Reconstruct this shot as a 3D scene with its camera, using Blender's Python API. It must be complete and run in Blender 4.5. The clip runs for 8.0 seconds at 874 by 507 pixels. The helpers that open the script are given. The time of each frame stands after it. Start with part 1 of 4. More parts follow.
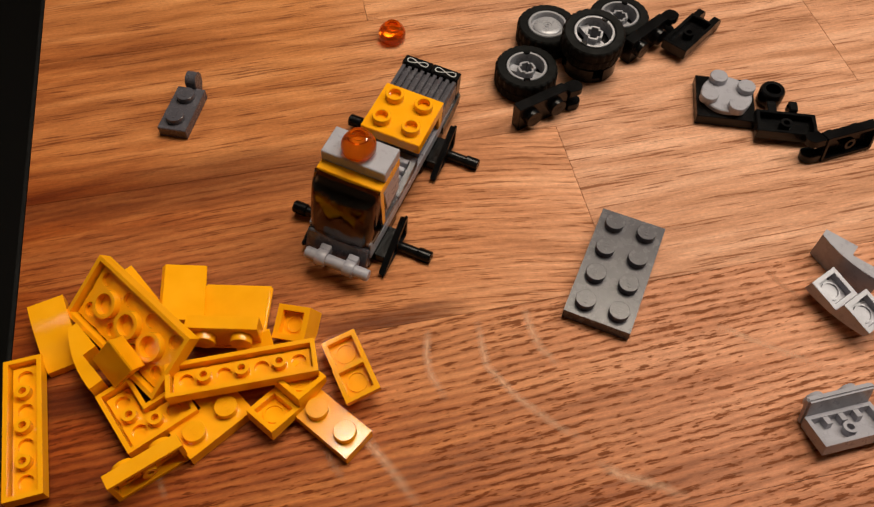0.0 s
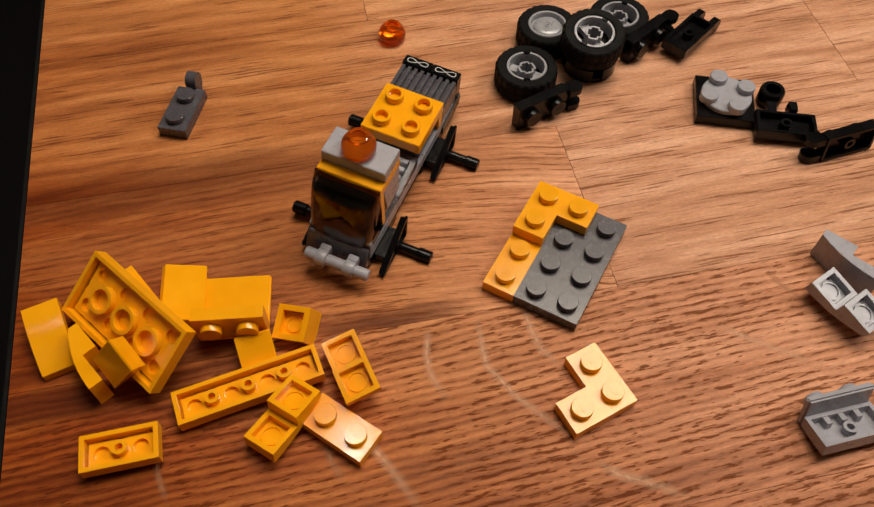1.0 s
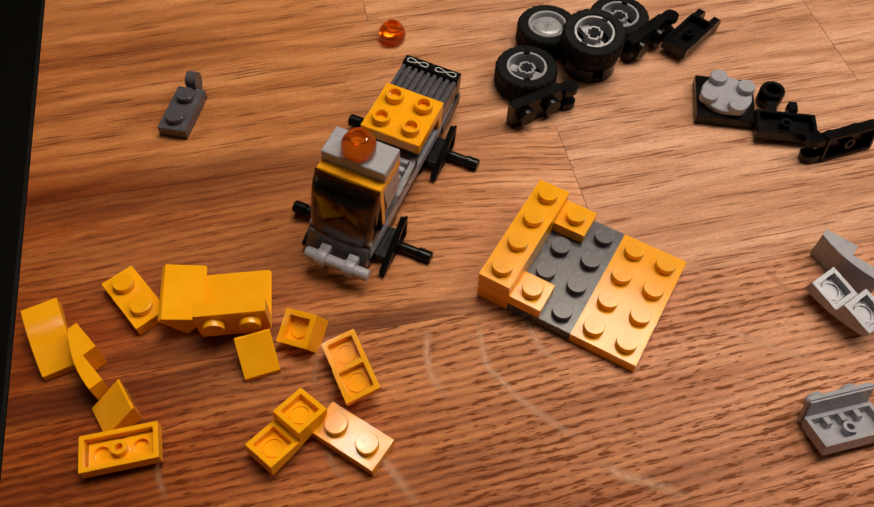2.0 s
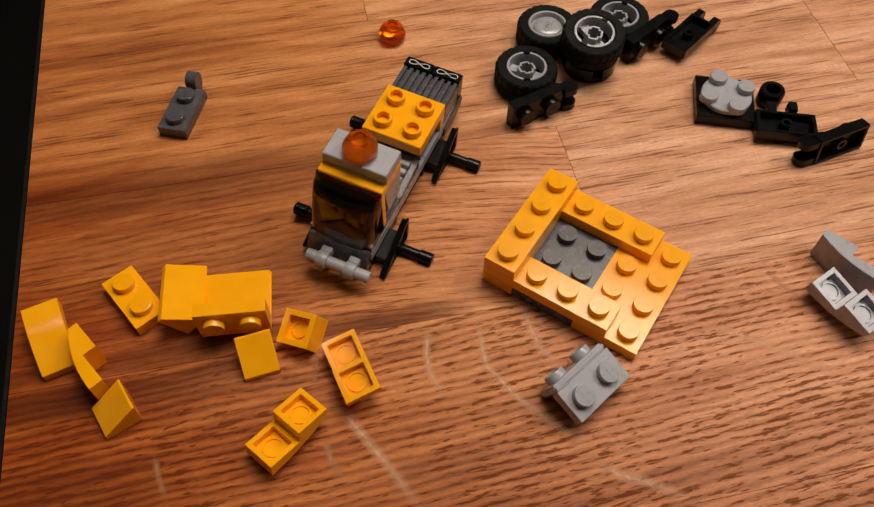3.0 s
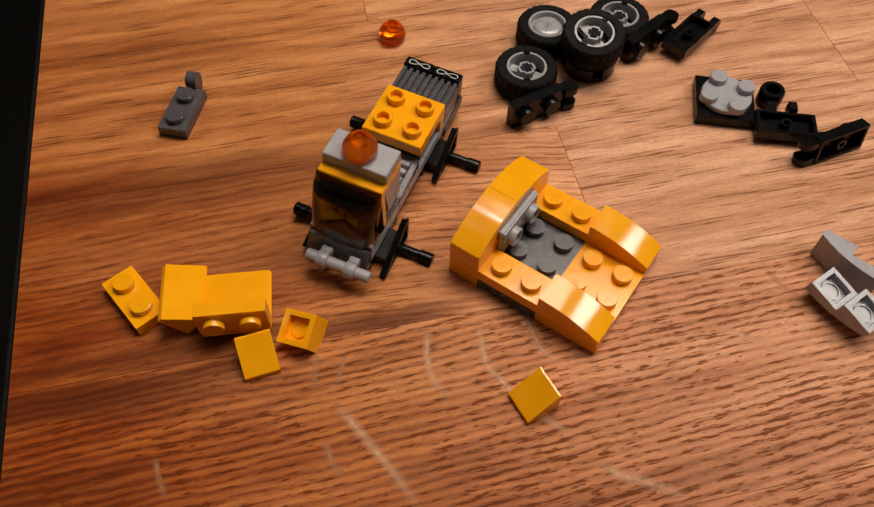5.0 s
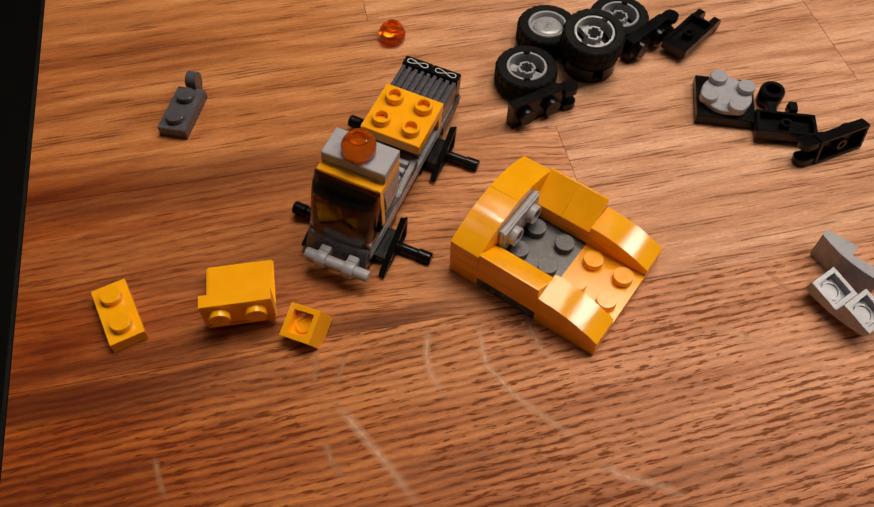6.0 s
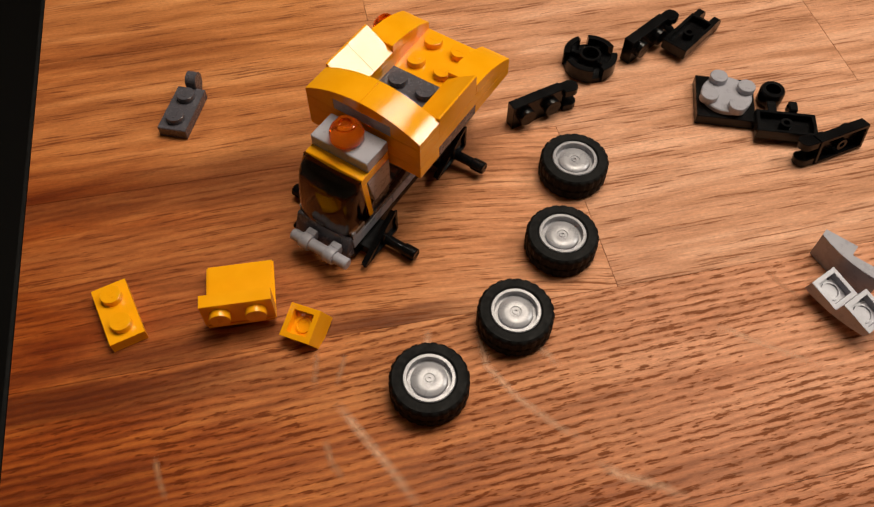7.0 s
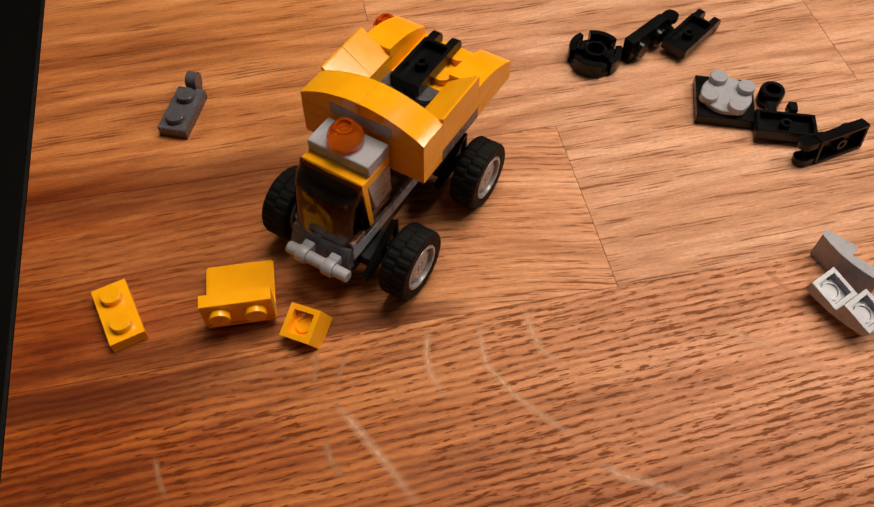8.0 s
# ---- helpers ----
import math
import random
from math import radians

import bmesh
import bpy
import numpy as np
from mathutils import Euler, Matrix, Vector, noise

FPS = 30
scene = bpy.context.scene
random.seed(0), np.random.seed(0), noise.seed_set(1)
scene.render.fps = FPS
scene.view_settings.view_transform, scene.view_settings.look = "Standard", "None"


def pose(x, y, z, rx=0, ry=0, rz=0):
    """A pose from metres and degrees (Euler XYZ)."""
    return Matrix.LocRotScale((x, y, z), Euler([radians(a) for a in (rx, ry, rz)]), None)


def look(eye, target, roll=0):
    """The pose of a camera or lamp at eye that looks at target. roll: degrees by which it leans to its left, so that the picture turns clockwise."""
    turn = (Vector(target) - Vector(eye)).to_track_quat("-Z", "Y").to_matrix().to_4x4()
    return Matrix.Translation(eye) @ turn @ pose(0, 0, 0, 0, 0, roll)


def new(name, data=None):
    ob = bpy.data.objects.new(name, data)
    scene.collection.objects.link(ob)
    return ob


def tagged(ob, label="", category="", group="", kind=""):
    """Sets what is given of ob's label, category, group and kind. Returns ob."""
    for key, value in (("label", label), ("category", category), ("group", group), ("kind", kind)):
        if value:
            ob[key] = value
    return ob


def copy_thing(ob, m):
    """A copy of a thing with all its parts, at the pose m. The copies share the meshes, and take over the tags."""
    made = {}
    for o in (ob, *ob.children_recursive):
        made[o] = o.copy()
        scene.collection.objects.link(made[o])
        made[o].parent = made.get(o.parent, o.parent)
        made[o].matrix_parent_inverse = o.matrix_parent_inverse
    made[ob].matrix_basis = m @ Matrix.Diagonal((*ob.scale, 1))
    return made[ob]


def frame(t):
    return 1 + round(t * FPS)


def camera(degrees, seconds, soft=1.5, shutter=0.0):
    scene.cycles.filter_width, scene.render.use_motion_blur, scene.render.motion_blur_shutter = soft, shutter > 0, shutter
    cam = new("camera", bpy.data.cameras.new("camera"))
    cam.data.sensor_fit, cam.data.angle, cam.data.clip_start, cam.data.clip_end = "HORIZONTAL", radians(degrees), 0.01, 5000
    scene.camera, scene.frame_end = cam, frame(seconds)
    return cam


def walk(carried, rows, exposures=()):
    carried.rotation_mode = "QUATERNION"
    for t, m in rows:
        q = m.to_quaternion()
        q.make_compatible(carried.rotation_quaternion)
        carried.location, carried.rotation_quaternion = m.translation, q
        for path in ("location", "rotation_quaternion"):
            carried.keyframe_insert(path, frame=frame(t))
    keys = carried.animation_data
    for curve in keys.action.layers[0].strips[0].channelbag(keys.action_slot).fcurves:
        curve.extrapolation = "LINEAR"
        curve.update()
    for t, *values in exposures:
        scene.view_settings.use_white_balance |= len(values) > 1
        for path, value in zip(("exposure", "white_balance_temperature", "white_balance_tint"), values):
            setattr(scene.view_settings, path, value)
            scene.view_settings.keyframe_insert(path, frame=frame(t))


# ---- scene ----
MM = 0.001
EYE = (0.0, 0.0, 0.16565)
PITCH, ROLL = radians(56.357), 0.755

# ---- camera: it stands still over the table ----
cam = camera(56.87, 8.0, soft=1.35)
AIM = (0.0, math.cos(PITCH), EYE[2] - math.sin(PITCH))
walk(cam, [(0.0, look(EYE, AIM, ROLL)), (8.0, look(EYE, AIM, ROLL))],
     exposures=[(0.0, 0.0), (0.5, 0.0), (0.8, -0.11), (6.6, -0.11), (7.0, 0.0), (7.6, 0.05), (8.0, 0.1)])

# ---- light: a wide warm pendant and small ceiling spots in a dim room at night ----
world = bpy.data.worlds.new("night_room")
world.use_nodes = True
world.node_tree.nodes["Background"].inputs[0].default_value = (0.9, 0.55, 0.32, 1)
world.node_tree.nodes["Background"].inputs[1].default_value = 0.014
scene.world = world
def disc_lamp(name, size, watts, colour, eye, target):
    data = bpy.data.lights.new(name, "AREA")
    data.shape, data.size, data.energy, data.color = "DISK", size, watts, colour
    ob = new(name, data)
    ob.matrix_basis = look(eye, target)


disc_lamp("shaded_pendant_light", 0.5, 7.6, (1.0, 0.86, 0.69), (0.18, 0.39, 0.93), (0.02, 0.15, 0.0))
for spot, wide, watts in (((-0.115, 0.407, 0.95), 0.036, 0.30), ((-0.323, 0.228, 0.95), 0.026, 0.16), ((-0.084, -0.098, 0.95), 0.024, 0.13)):
    disc_lamp("ceiling_spot", wide, watts, (1.0, 0.94, 0.84), spot, (0.0, 0.12, 0.0))
disc_lamp("spot_light_side", 0.23, 2.6, (1.0, 0.92, 0.80), (0.605, 0.295, 0.68), (0.02, 0.17, 0.0))


# ---- materials ----
def nodes_of(name):
    mat = bpy.data.materials.new(name)
    mat.use_nodes = True
    nt = mat.node_tree
    return mat, nt, nt.nodes["Principled BSDF"]


def add(nt, kind, **values):
    n = nt.nodes.new(kind)
    for key, value in values.items():
        n.inputs[key].default_value = value
    return n


def mix_colour(nt, fac, a, b, mode="MIX"):
    n = nt.nodes.new("ShaderNodeMix")
    n.data_type, n.blend_type = "RGBA", mode
    for socket, value in ((n.inputs[0], fac), (n.inputs[6], a), (n.inputs[7], b)):
        if hasattr(value, "links"):
            nt.links.new(value, socket)
        else:
            socket.default_value = value
    return n.outputs[2]


def ramp(nt, source, stops):
    n = nt.nodes.new("ShaderNodeValToRGB")
    cr = n.color_ramp
    while len(cr.elements) < len(stops):
        cr.elements.new(0.5)
    for e, (p, c) in zip(cr.elements, stops):
        e.position, e.color = p, (*c, 1) if len(c) == 3 else c
    nt.links.new(source, n.inputs[0])
    return n.outputs[0]


def grey(v):
    return (v, v, v)


def plastic(name, colour, rough=0.26, dust=0.03, gloss=0.5):
    """Moulded plastic: faint colour clouds, fine orange-peel relief, small scuffs in the gloss."""
    mat, nt, p = nodes_of(name)
    tc = nt.nodes.new("ShaderNodeTexCoord")
    cloud = add(nt, "ShaderNodeTexNoise", Scale=160.0, Detail=3.0)
    fine = add(nt, "ShaderNodeTexNoise", Scale=1500.0, Detail=2.0)
    scuff = add(nt, "ShaderNodeTexNoise", Scale=420.0, Detail=5.0, Roughness=0.7)
    for n in (cloud, fine, scuff):
        nt.links.new(tc.outputs["Object"], n.inputs["Vector"])
    dark = tuple(c * (1 - 3 * dust) for c in colour)
    lite = tuple(min(1, c * (1 + 2 * dust) + 0.004) for c in colour)
    nt.links.new(ramp(nt, cloud.outputs["Fac"], [(0.3, dark), (0.7, lite)]), p.inputs["Base Color"])
    nt.links.new(ramp(nt, scuff.outputs["Fac"], [(0.35, grey(rough * 0.85)), (0.75, grey(rough * 1.45))]), p.inputs["Roughness"])
    bump = add(nt, "ShaderNodeBump", Strength=0.06, Distance=0.0001)
    nt.links.new(fine.outputs["Fac"], bump.inputs["Height"])
    nt.links.new(bump.outputs["Normal"], p.inputs["Normal"])
    p.inputs["IOR"].default_value = 1.52
    p.inputs["Specular IOR Level"].default_value = gloss
    return mat


def clear(name, colour, rough=0.05, through_share=1.0):
    mat, nt, p = nodes_of(name)
    p.inputs["Base Color"].default_value = (*colour, 1)
    p.inputs["Roughness"].default_value = rough
    p.inputs["IOR"].default_value = 1.45
    p.inputs["Transmission Weight"].default_value = through_share
    tc = nt.nodes.new("ShaderNodeTexCoord")
    n = add(nt, "ShaderNodeTexNoise", Scale=300.0, Detail=2.0)
    nt.links.new(tc.outputs["Object"], n.inputs["Vector"])
    nt.links.new(ramp(nt, n.outputs["Fac"], [(0.4, grey(rough)), (0.8, grey(rough * 3))]), p.inputs["Roughness"])
    return mat


def math_node(nt, operation, a, b=None, c=None):
    n = nt.nodes.new("ShaderNodeMath")
    n.operation = operation
    for socket, value in zip(n.inputs, (a, b, c)):
        if value is None:
            continue
        if hasattr(value, "links"):
            nt.links.new(value, socket)
        else:
            socket.default_value = value
    return n.outputs[0]


def wood(name, tilt, ring, wander, pore, cut, tone, bend=0.0, flecked=False, stains=()):
    """Oiled oak. tilt: degrees between grain and stave; ring: width of a growth ring; wander: how far the rings waver;
    pore: length and thickness of the open pores; tone: how light the pale wood is in red, green and blue; bend: how
    the grain swings aside along the stave; stains: dark heartwood streaks (x, y, half length, half width, strength)."""
    mat, nt, p = nodes_of(name)
    tc = nt.nodes.new("ShaderNodeTexCoord")
    info = nt.nodes.new("ShaderNodeObjectInfo")
    here = nt.nodes.new("ShaderNodeSeparateXYZ")
    nt.links.new(tc.outputs["Object"], here.inputs[0])
    x, y = here.outputs["X"], here.outputs["Y"]
    if bend:
        past = math_node(nt, "MAXIMUM", math_node(nt, "SUBTRACT", x, -0.02), 0.0)
        y = math_node(nt, "MULTIPLY_ADD", math_node(nt, "MULTIPLY", past, past), bend, y)
    slope = math.tan(radians(tilt))
    y = math_node(nt, "MULTIPLY_ADD", x, -slope, y)
    away = math_node(nt, "MULTIPLY", info.outputs["Random"], 3.1)

    def joined(sx, sy):
        n = nt.nodes.new("ShaderNodeCombineXYZ")
        nt.links.new(math_node(nt, "MULTIPLY", x, sx), n.inputs[0])
        nt.links.new(math_node(nt, "MULTIPLY", y, sy), n.inputs[1])
        nt.links.new(away, n.inputs[2])
        return n.outputs[0]

    def tex(sx, sy, detail, rough=0.55, distort=0.0):
        n = add(nt, "ShaderNodeTexNoise", Scale=1.0, Detail=detail, Roughness=rough, Distortion=distort)
        nt.links.new(joined(sx, sy), n.inputs["Vector"])
        return n.outputs["Fac"]

    # growth rings: 0 in the porous early wood, 1 in the dense late wood
    waver = math_node(nt, "ADD", math_node(nt, "MULTIPLY", tex(14, 40, 2), wander), math_node(nt, "MULTIPLY", tex(110, 320, 2), 0.0019))
    phase = math_node(nt, "DIVIDE", math_node(nt, "ADD", y, waver), ring)
    rings = math_node(nt, "MULTIPLY_ADD", math_node(nt, "SINE", math_node(nt, "MULTIPLY", phase, 2 * math.pi)), 0.5, 0.5)
    broad = tex(7, 38, 4, 0.5, 0.4)
    bands = tex(14, 130, 4, 0.6, 0.8)
    pores = tex(1 / pore[0], 1 / pore[1], 2, 0.5, 0.25)
    fibre = tex(160, 2600, 4, 0.65)
    speck = tex(900, 1700, 3, 0.7)
    thin = tex(28, 60, 2)
    late = 0.14 if flecked else 0.07
    mixed = math_node(nt, "MULTIPLY_ADD", rings, late, math_node(nt, "MULTIPLY_ADD", bands, 0.86, 0.07 - late / 2))
    light_tone = ramp(nt, mixed, [(q, tuple(k * c for k, c in zip(tone, rgb))) for q, rgb in ((0.34, (0.50, 0.210, 0.098)), (0.50, (0.68, 0.305, 0.155)), (0.66, (0.82, 0.410, 0.230)))])
    amber_tone = ramp(nt, mixed, [(0.34, (0.43, 0.150, 0.043)), (0.50, (0.59, 0.232, 0.076)), (0.66, (0.73, 0.322, 0.122))])
    light_tone = mix_colour(nt, ramp(nt, here.outputs["X"], [(0.0, grey(0.0)), (0.07, grey(1.0))]), amber_tone, light_tone)
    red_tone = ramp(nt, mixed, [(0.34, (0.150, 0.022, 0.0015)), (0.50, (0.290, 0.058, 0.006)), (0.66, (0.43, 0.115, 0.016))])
    # wood tone and painted light falloff: darker and redder towards the table's end
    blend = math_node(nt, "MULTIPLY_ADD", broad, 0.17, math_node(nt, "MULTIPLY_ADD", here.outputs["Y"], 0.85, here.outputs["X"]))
    tone_falloff = ramp(nt, blend, [(0.105, grey(0.0)), (0.190, grey(0.62)), (0.260, grey(1.0))])
    colour = mix_colour(nt, tone_falloff, red_tone, light_tone)
    for cx, cy, rx, ry, strength in stains:
        a = math_node(nt, "DIVIDE", math_node(nt, "SUBTRACT", here.outputs["X"], cx), rx)
        b = math_node(nt, "ADD", math_node(nt, "SUBTRACT", here.outputs["Y"], cy), math_node(nt, "MULTIPLY", math_node(nt, "SUBTRACT", tex(26, 150, 3), 0.5), 0.014))
        b = math_node(nt, "DIVIDE", b, ry)
        far = math_node(nt, "ADD", math_node(nt, "MULTIPLY", a, a), math_node(nt, "MULTIPLY", b, b))
        colour = mix_colour(nt, ramp(nt, far, [(0.0, grey(strength)), (0.5, grey(strength * 0.6)), (1.0, grey(0.0))]), colour, (0.085, 0.014, 0.002, 1))
    # open pores, thick in the early wood and sparse elsewhere
    value = math_node(nt, "ADD", pores, math_node(nt, "MULTIPLY", rings, 0.15 if flecked else 0.10))
    value = math_node(nt, "ADD", value, math_node(nt, "MULTIPLY", math_node(nt, "SUBTRACT", thin, 0.5), 0.28))
    pore_fac = ramp(nt, value, [(cut - 0.055, grey(1.0)), (cut + 0.03, grey(0.0))])
    early = ramp(nt, rings, [(0.0, grey(0.84)), (0.55, grey(1.05)), (1.0, grey(1.07))])
    colour = mix_colour(nt, 0.5 if flecked else 0.25, colour, early, "MULTIPLY")
    pore_tone = mix_colour(nt, tone_falloff, (0.125, 0.021, 0.002, 1), (0.19, 0.058, 0.020, 1))
    colour = mix_colour(nt, math_node(nt, "MULTIPLY", pore_fac, 0.86 if flecked else 0.74), colour, pore_tone)
    colour = mix_colour(nt, 1.0, colour, ramp(nt, fibre, [(0.3, grey(0.80)), (0.7, grey(1.15))]), "MULTIPLY")
    colour = mix_colour(nt, 1.0, colour, ramp(nt, speck, [(0.3, grey(0.87)), (0.7, grey(1.10))]), "MULTIPLY")
    nt.links.new(colour, p.inputs["Base Color"])
    nt.links.new(ramp(nt, pore_fac, [(0.0, grey(0.5)), (1.0, grey(0.8))]), p.inputs["Roughness"])
    bump = add(nt, "ShaderNodeBump", Strength=0.35, Distance=0.0002)
    bump.invert = True
    nt.links.new(math_node(nt, "MULTIPLY_ADD", fibre, 0.25, pore_fac), bump.inputs["Height"])
    nt.links.new(bump.outputs["Normal"], p.inputs["Normal"])
    p.inputs["Specular IOR Level"].default_value = 0.14
    return mat


def scuffed(name, colour):
    """A worn streak in the oil: pale, patchy, fading out at its borders."""
    mat, nt, p = nodes_of(name)
    p.inputs["Base Color"].default_value = (*colour, 1)
    p.inputs["Roughness"].default_value = 0.6
    uv = nt.nodes.new("ShaderNodeUVMap")
    sep = nt.nodes.new("ShaderNodeSeparateXYZ")
    nt.links.new(uv.outputs[0], sep.inputs[0])
    across = ramp(nt, sep.outputs["Y"], [(0.0, grey(0.0)), (0.5, grey(1.0)), (1.0, grey(0.0))])
    along = ramp(nt, sep.outputs["X"], [(0.0, grey(0.0)), (0.2, grey(1.0)), (0.75, grey(0.8)), (1.0, grey(0.0))])
    tc = nt.nodes.new("ShaderNodeTexCoord")
    n = add(nt, "ShaderNodeTexNoise", Scale=700.0, Detail=4.0)
    nt.links.new(tc.outputs["Object"], n.inputs["Vector"])
    patch = ramp(nt, n.outputs["Fac"], [(0.3, grey(0.32)), (0.7, grey(0.8))])
    a = mix_colour(nt, 1.0, across, along, "MULTIPLY")
    a = mix_colour(nt, 1.0, a, patch, "MULTIPLY")
    nt.links.new(a, p.inputs["Alpha"])
    return mat


def paint(name, colour, rough=0.8):
    mat, nt, p = nodes_of(name)
    tc = nt.nodes.new("ShaderNodeTexCoord")
    n = add(nt, "ShaderNodeTexNoise", Scale=14.0, Detail=6.0)
    nt.links.new(tc.outputs["Object"], n.inputs["Vector"])
    nt.links.new(ramp(nt, n.outputs["Fac"], [(0.3, tuple(c * 0.85 for c in colour)), (0.7, colour)]), p.inputs["Base Color"])
    p.inputs["Roughness"].default_value = rough
    return mat


YELLOW = plastic("bright_orange_yellow_plastic", (1.0, 0.415, 0.003), 0.13, 0.02)
LIGHT = plastic("light_bluish_grey_plastic", (0.36, 0.355, 0.40), 0.28)
DARK = plastic("dark_bluish_grey_plastic", (0.078, 0.074, 0.088), 0.24)
BLACK = plastic("black_plastic", (0.0025, 0.0025, 0.003), 0.2, 0.05, gloss=0.22)
RUBBER = plastic("black_rubber", (0.003, 0.003, 0.003), 0.6, 0.08, gloss=0.12)
SILVER = plastic("silver_grey_plastic", (0.37, 0.37, 0.40), 0.28)
SILVER.node_tree.nodes["Principled BSDF"].inputs["Metallic"].default_value = 0.15
PRINT = plastic("white_print", (0.6, 0.6, 0.6), 0.4)
ORANGE = clear("clear_orange_plastic", (1.0, 0.18, 0.004), 0.04, 0.84)
BROWN = clear("clear_brown_plastic", (0.19, 0.072, 0.026), 0.04)
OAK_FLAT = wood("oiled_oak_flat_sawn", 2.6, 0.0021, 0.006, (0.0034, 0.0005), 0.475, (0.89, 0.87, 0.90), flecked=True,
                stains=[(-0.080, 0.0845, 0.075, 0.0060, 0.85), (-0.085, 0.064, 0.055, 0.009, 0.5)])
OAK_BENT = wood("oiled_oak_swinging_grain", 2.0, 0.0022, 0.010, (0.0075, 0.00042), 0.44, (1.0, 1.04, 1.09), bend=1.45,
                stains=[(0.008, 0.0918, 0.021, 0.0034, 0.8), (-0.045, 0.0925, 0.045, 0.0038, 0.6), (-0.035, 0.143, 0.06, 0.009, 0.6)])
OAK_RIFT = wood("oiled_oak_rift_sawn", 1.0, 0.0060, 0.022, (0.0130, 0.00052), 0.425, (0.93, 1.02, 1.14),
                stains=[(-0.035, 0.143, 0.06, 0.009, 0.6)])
SCRATCH = scuffed("pale_scratch", (0.80, 0.45, 0.26))
SCRATCH_FAINT = scuffed("faint_scratch", (0.52, 0.23, 0.10))
EDGE = plastic("black_edge_band", (0.003, 0.003, 0.003), 0.7, gloss=0.15)
WALL = paint("unseen_wall_cream", (0.80, 0.70, 0.56))
# near-black colour carries the gloom of the unlit floor
FLOORING = paint("floor_shade_black", (0.0015, 0.001, 0.001), 1.0)


# ---- mesh tools, in millimetres ----
def part(name, bm, material, parent, label="", m=None, smooth=True):
    """Links a bmesh as one mesh object under a thing or under a part."""
    me = bpy.data.meshes.new(name)
    bm.to_mesh(me)
    bm.free()
    me.materials.append(material)
    if smooth:
        flags = [p.use_smooth for p in me.polygons]
        me.set_sharp_from_angle(angle=radians(38))
        me.polygons.foreach_set("use_smooth", flags)
    ob = new(name, me)
    ob.parent = parent
    if m is not None:
        ob.matrix_basis = m
    if label:
        ob["label"] = label
    return ob


def again(ob, m):
    """Another part on the same mesh, under the same parent."""
    o = ob.copy()
    scene.collection.objects.link(o)
    o.matrix_basis = m
    return o


def at(x, y, z, rx=0, ry=0, rz=0):
    return pose(x * MM, y * MM, z * MM, rx, ry, rz)


def slab(bm, x0, y0, z0, x1, y1, z1):
    m = Matrix.Translation(((x0 + x1) / 2 * MM, (y0 + y1) / 2 * MM, (z0 + z1) / 2 * MM)) @ Matrix.Diagonal(((x1 - x0) * MM, (y1 - y0) * MM, (z1 - z0) * MM, 1))
    return bmesh.ops.create_cube(bm, size=1.0, matrix=m)["verts"]


def soften(bm, w=0.14, segments=2, angle=30):
    edges = [e for e in bm.edges if e.is_manifold and e.calc_face_angle(0) > radians(angle)]
    bmesh.ops.bevel(bm, geom=edges, offset=w * MM, segments=segments, affect="EDGES", clamp_overlap=True)
    # wide flat faces stay flat, the rounded edges and true curves shade smooth
    bm.normal_update()
    big = {f for f in bm.faces if f.calc_area() > 1.3 * MM * MM}
    for f in bm.faces:
        f.smooth = f not in big or any(g is not f and g in big and 0.01 < f.normal.angle(g.normal, 0) < 0.3 for e in f.edges for g in e.link_faces)
    return bm


def box(x0, y0, z0, x1, y1, z1, w=0.14):
    bm = bmesh.new()
    slab(bm, x0, y0, z0, x1, y1, z1)
    return soften(bm, w)


def prism(profile, y0, y1):
    """A closed outline in x, z drawn out along y."""
    bm = bmesh.new()
    a = [bm.verts.new((x * MM, y0 * MM, z * MM)) for x, z in profile]
    b = [bm.verts.new((x * MM, y1 * MM, z * MM)) for x, z in profile]
    n = len(profile)
    bm.faces.new(a)
    bm.faces.new(b[::-1])
    for i in range(n):
        bm.faces.new((a[i], b[i], b[(i + 1) % n], a[(i + 1) % n]))
    bmesh.ops.recalc_face_normals(bm, faces=bm.faces)
    return bm


def hollow(bm, wall, depth, minimum=20.0):
    """Sinks a recess into each large face that looks straight down."""
    bm.normal_update()
    for f in [f for f in bm.faces if f.normal.z < -0.99 and f.calc_area() > minimum * MM * MM]:
        bmesh.ops.inset_region(bm, faces=[f], thickness=wall * MM, depth=0)
        bmesh.ops.inset_region(bm, faces=[f], thickness=0.02 * MM, depth=-depth * MM)
    return bm


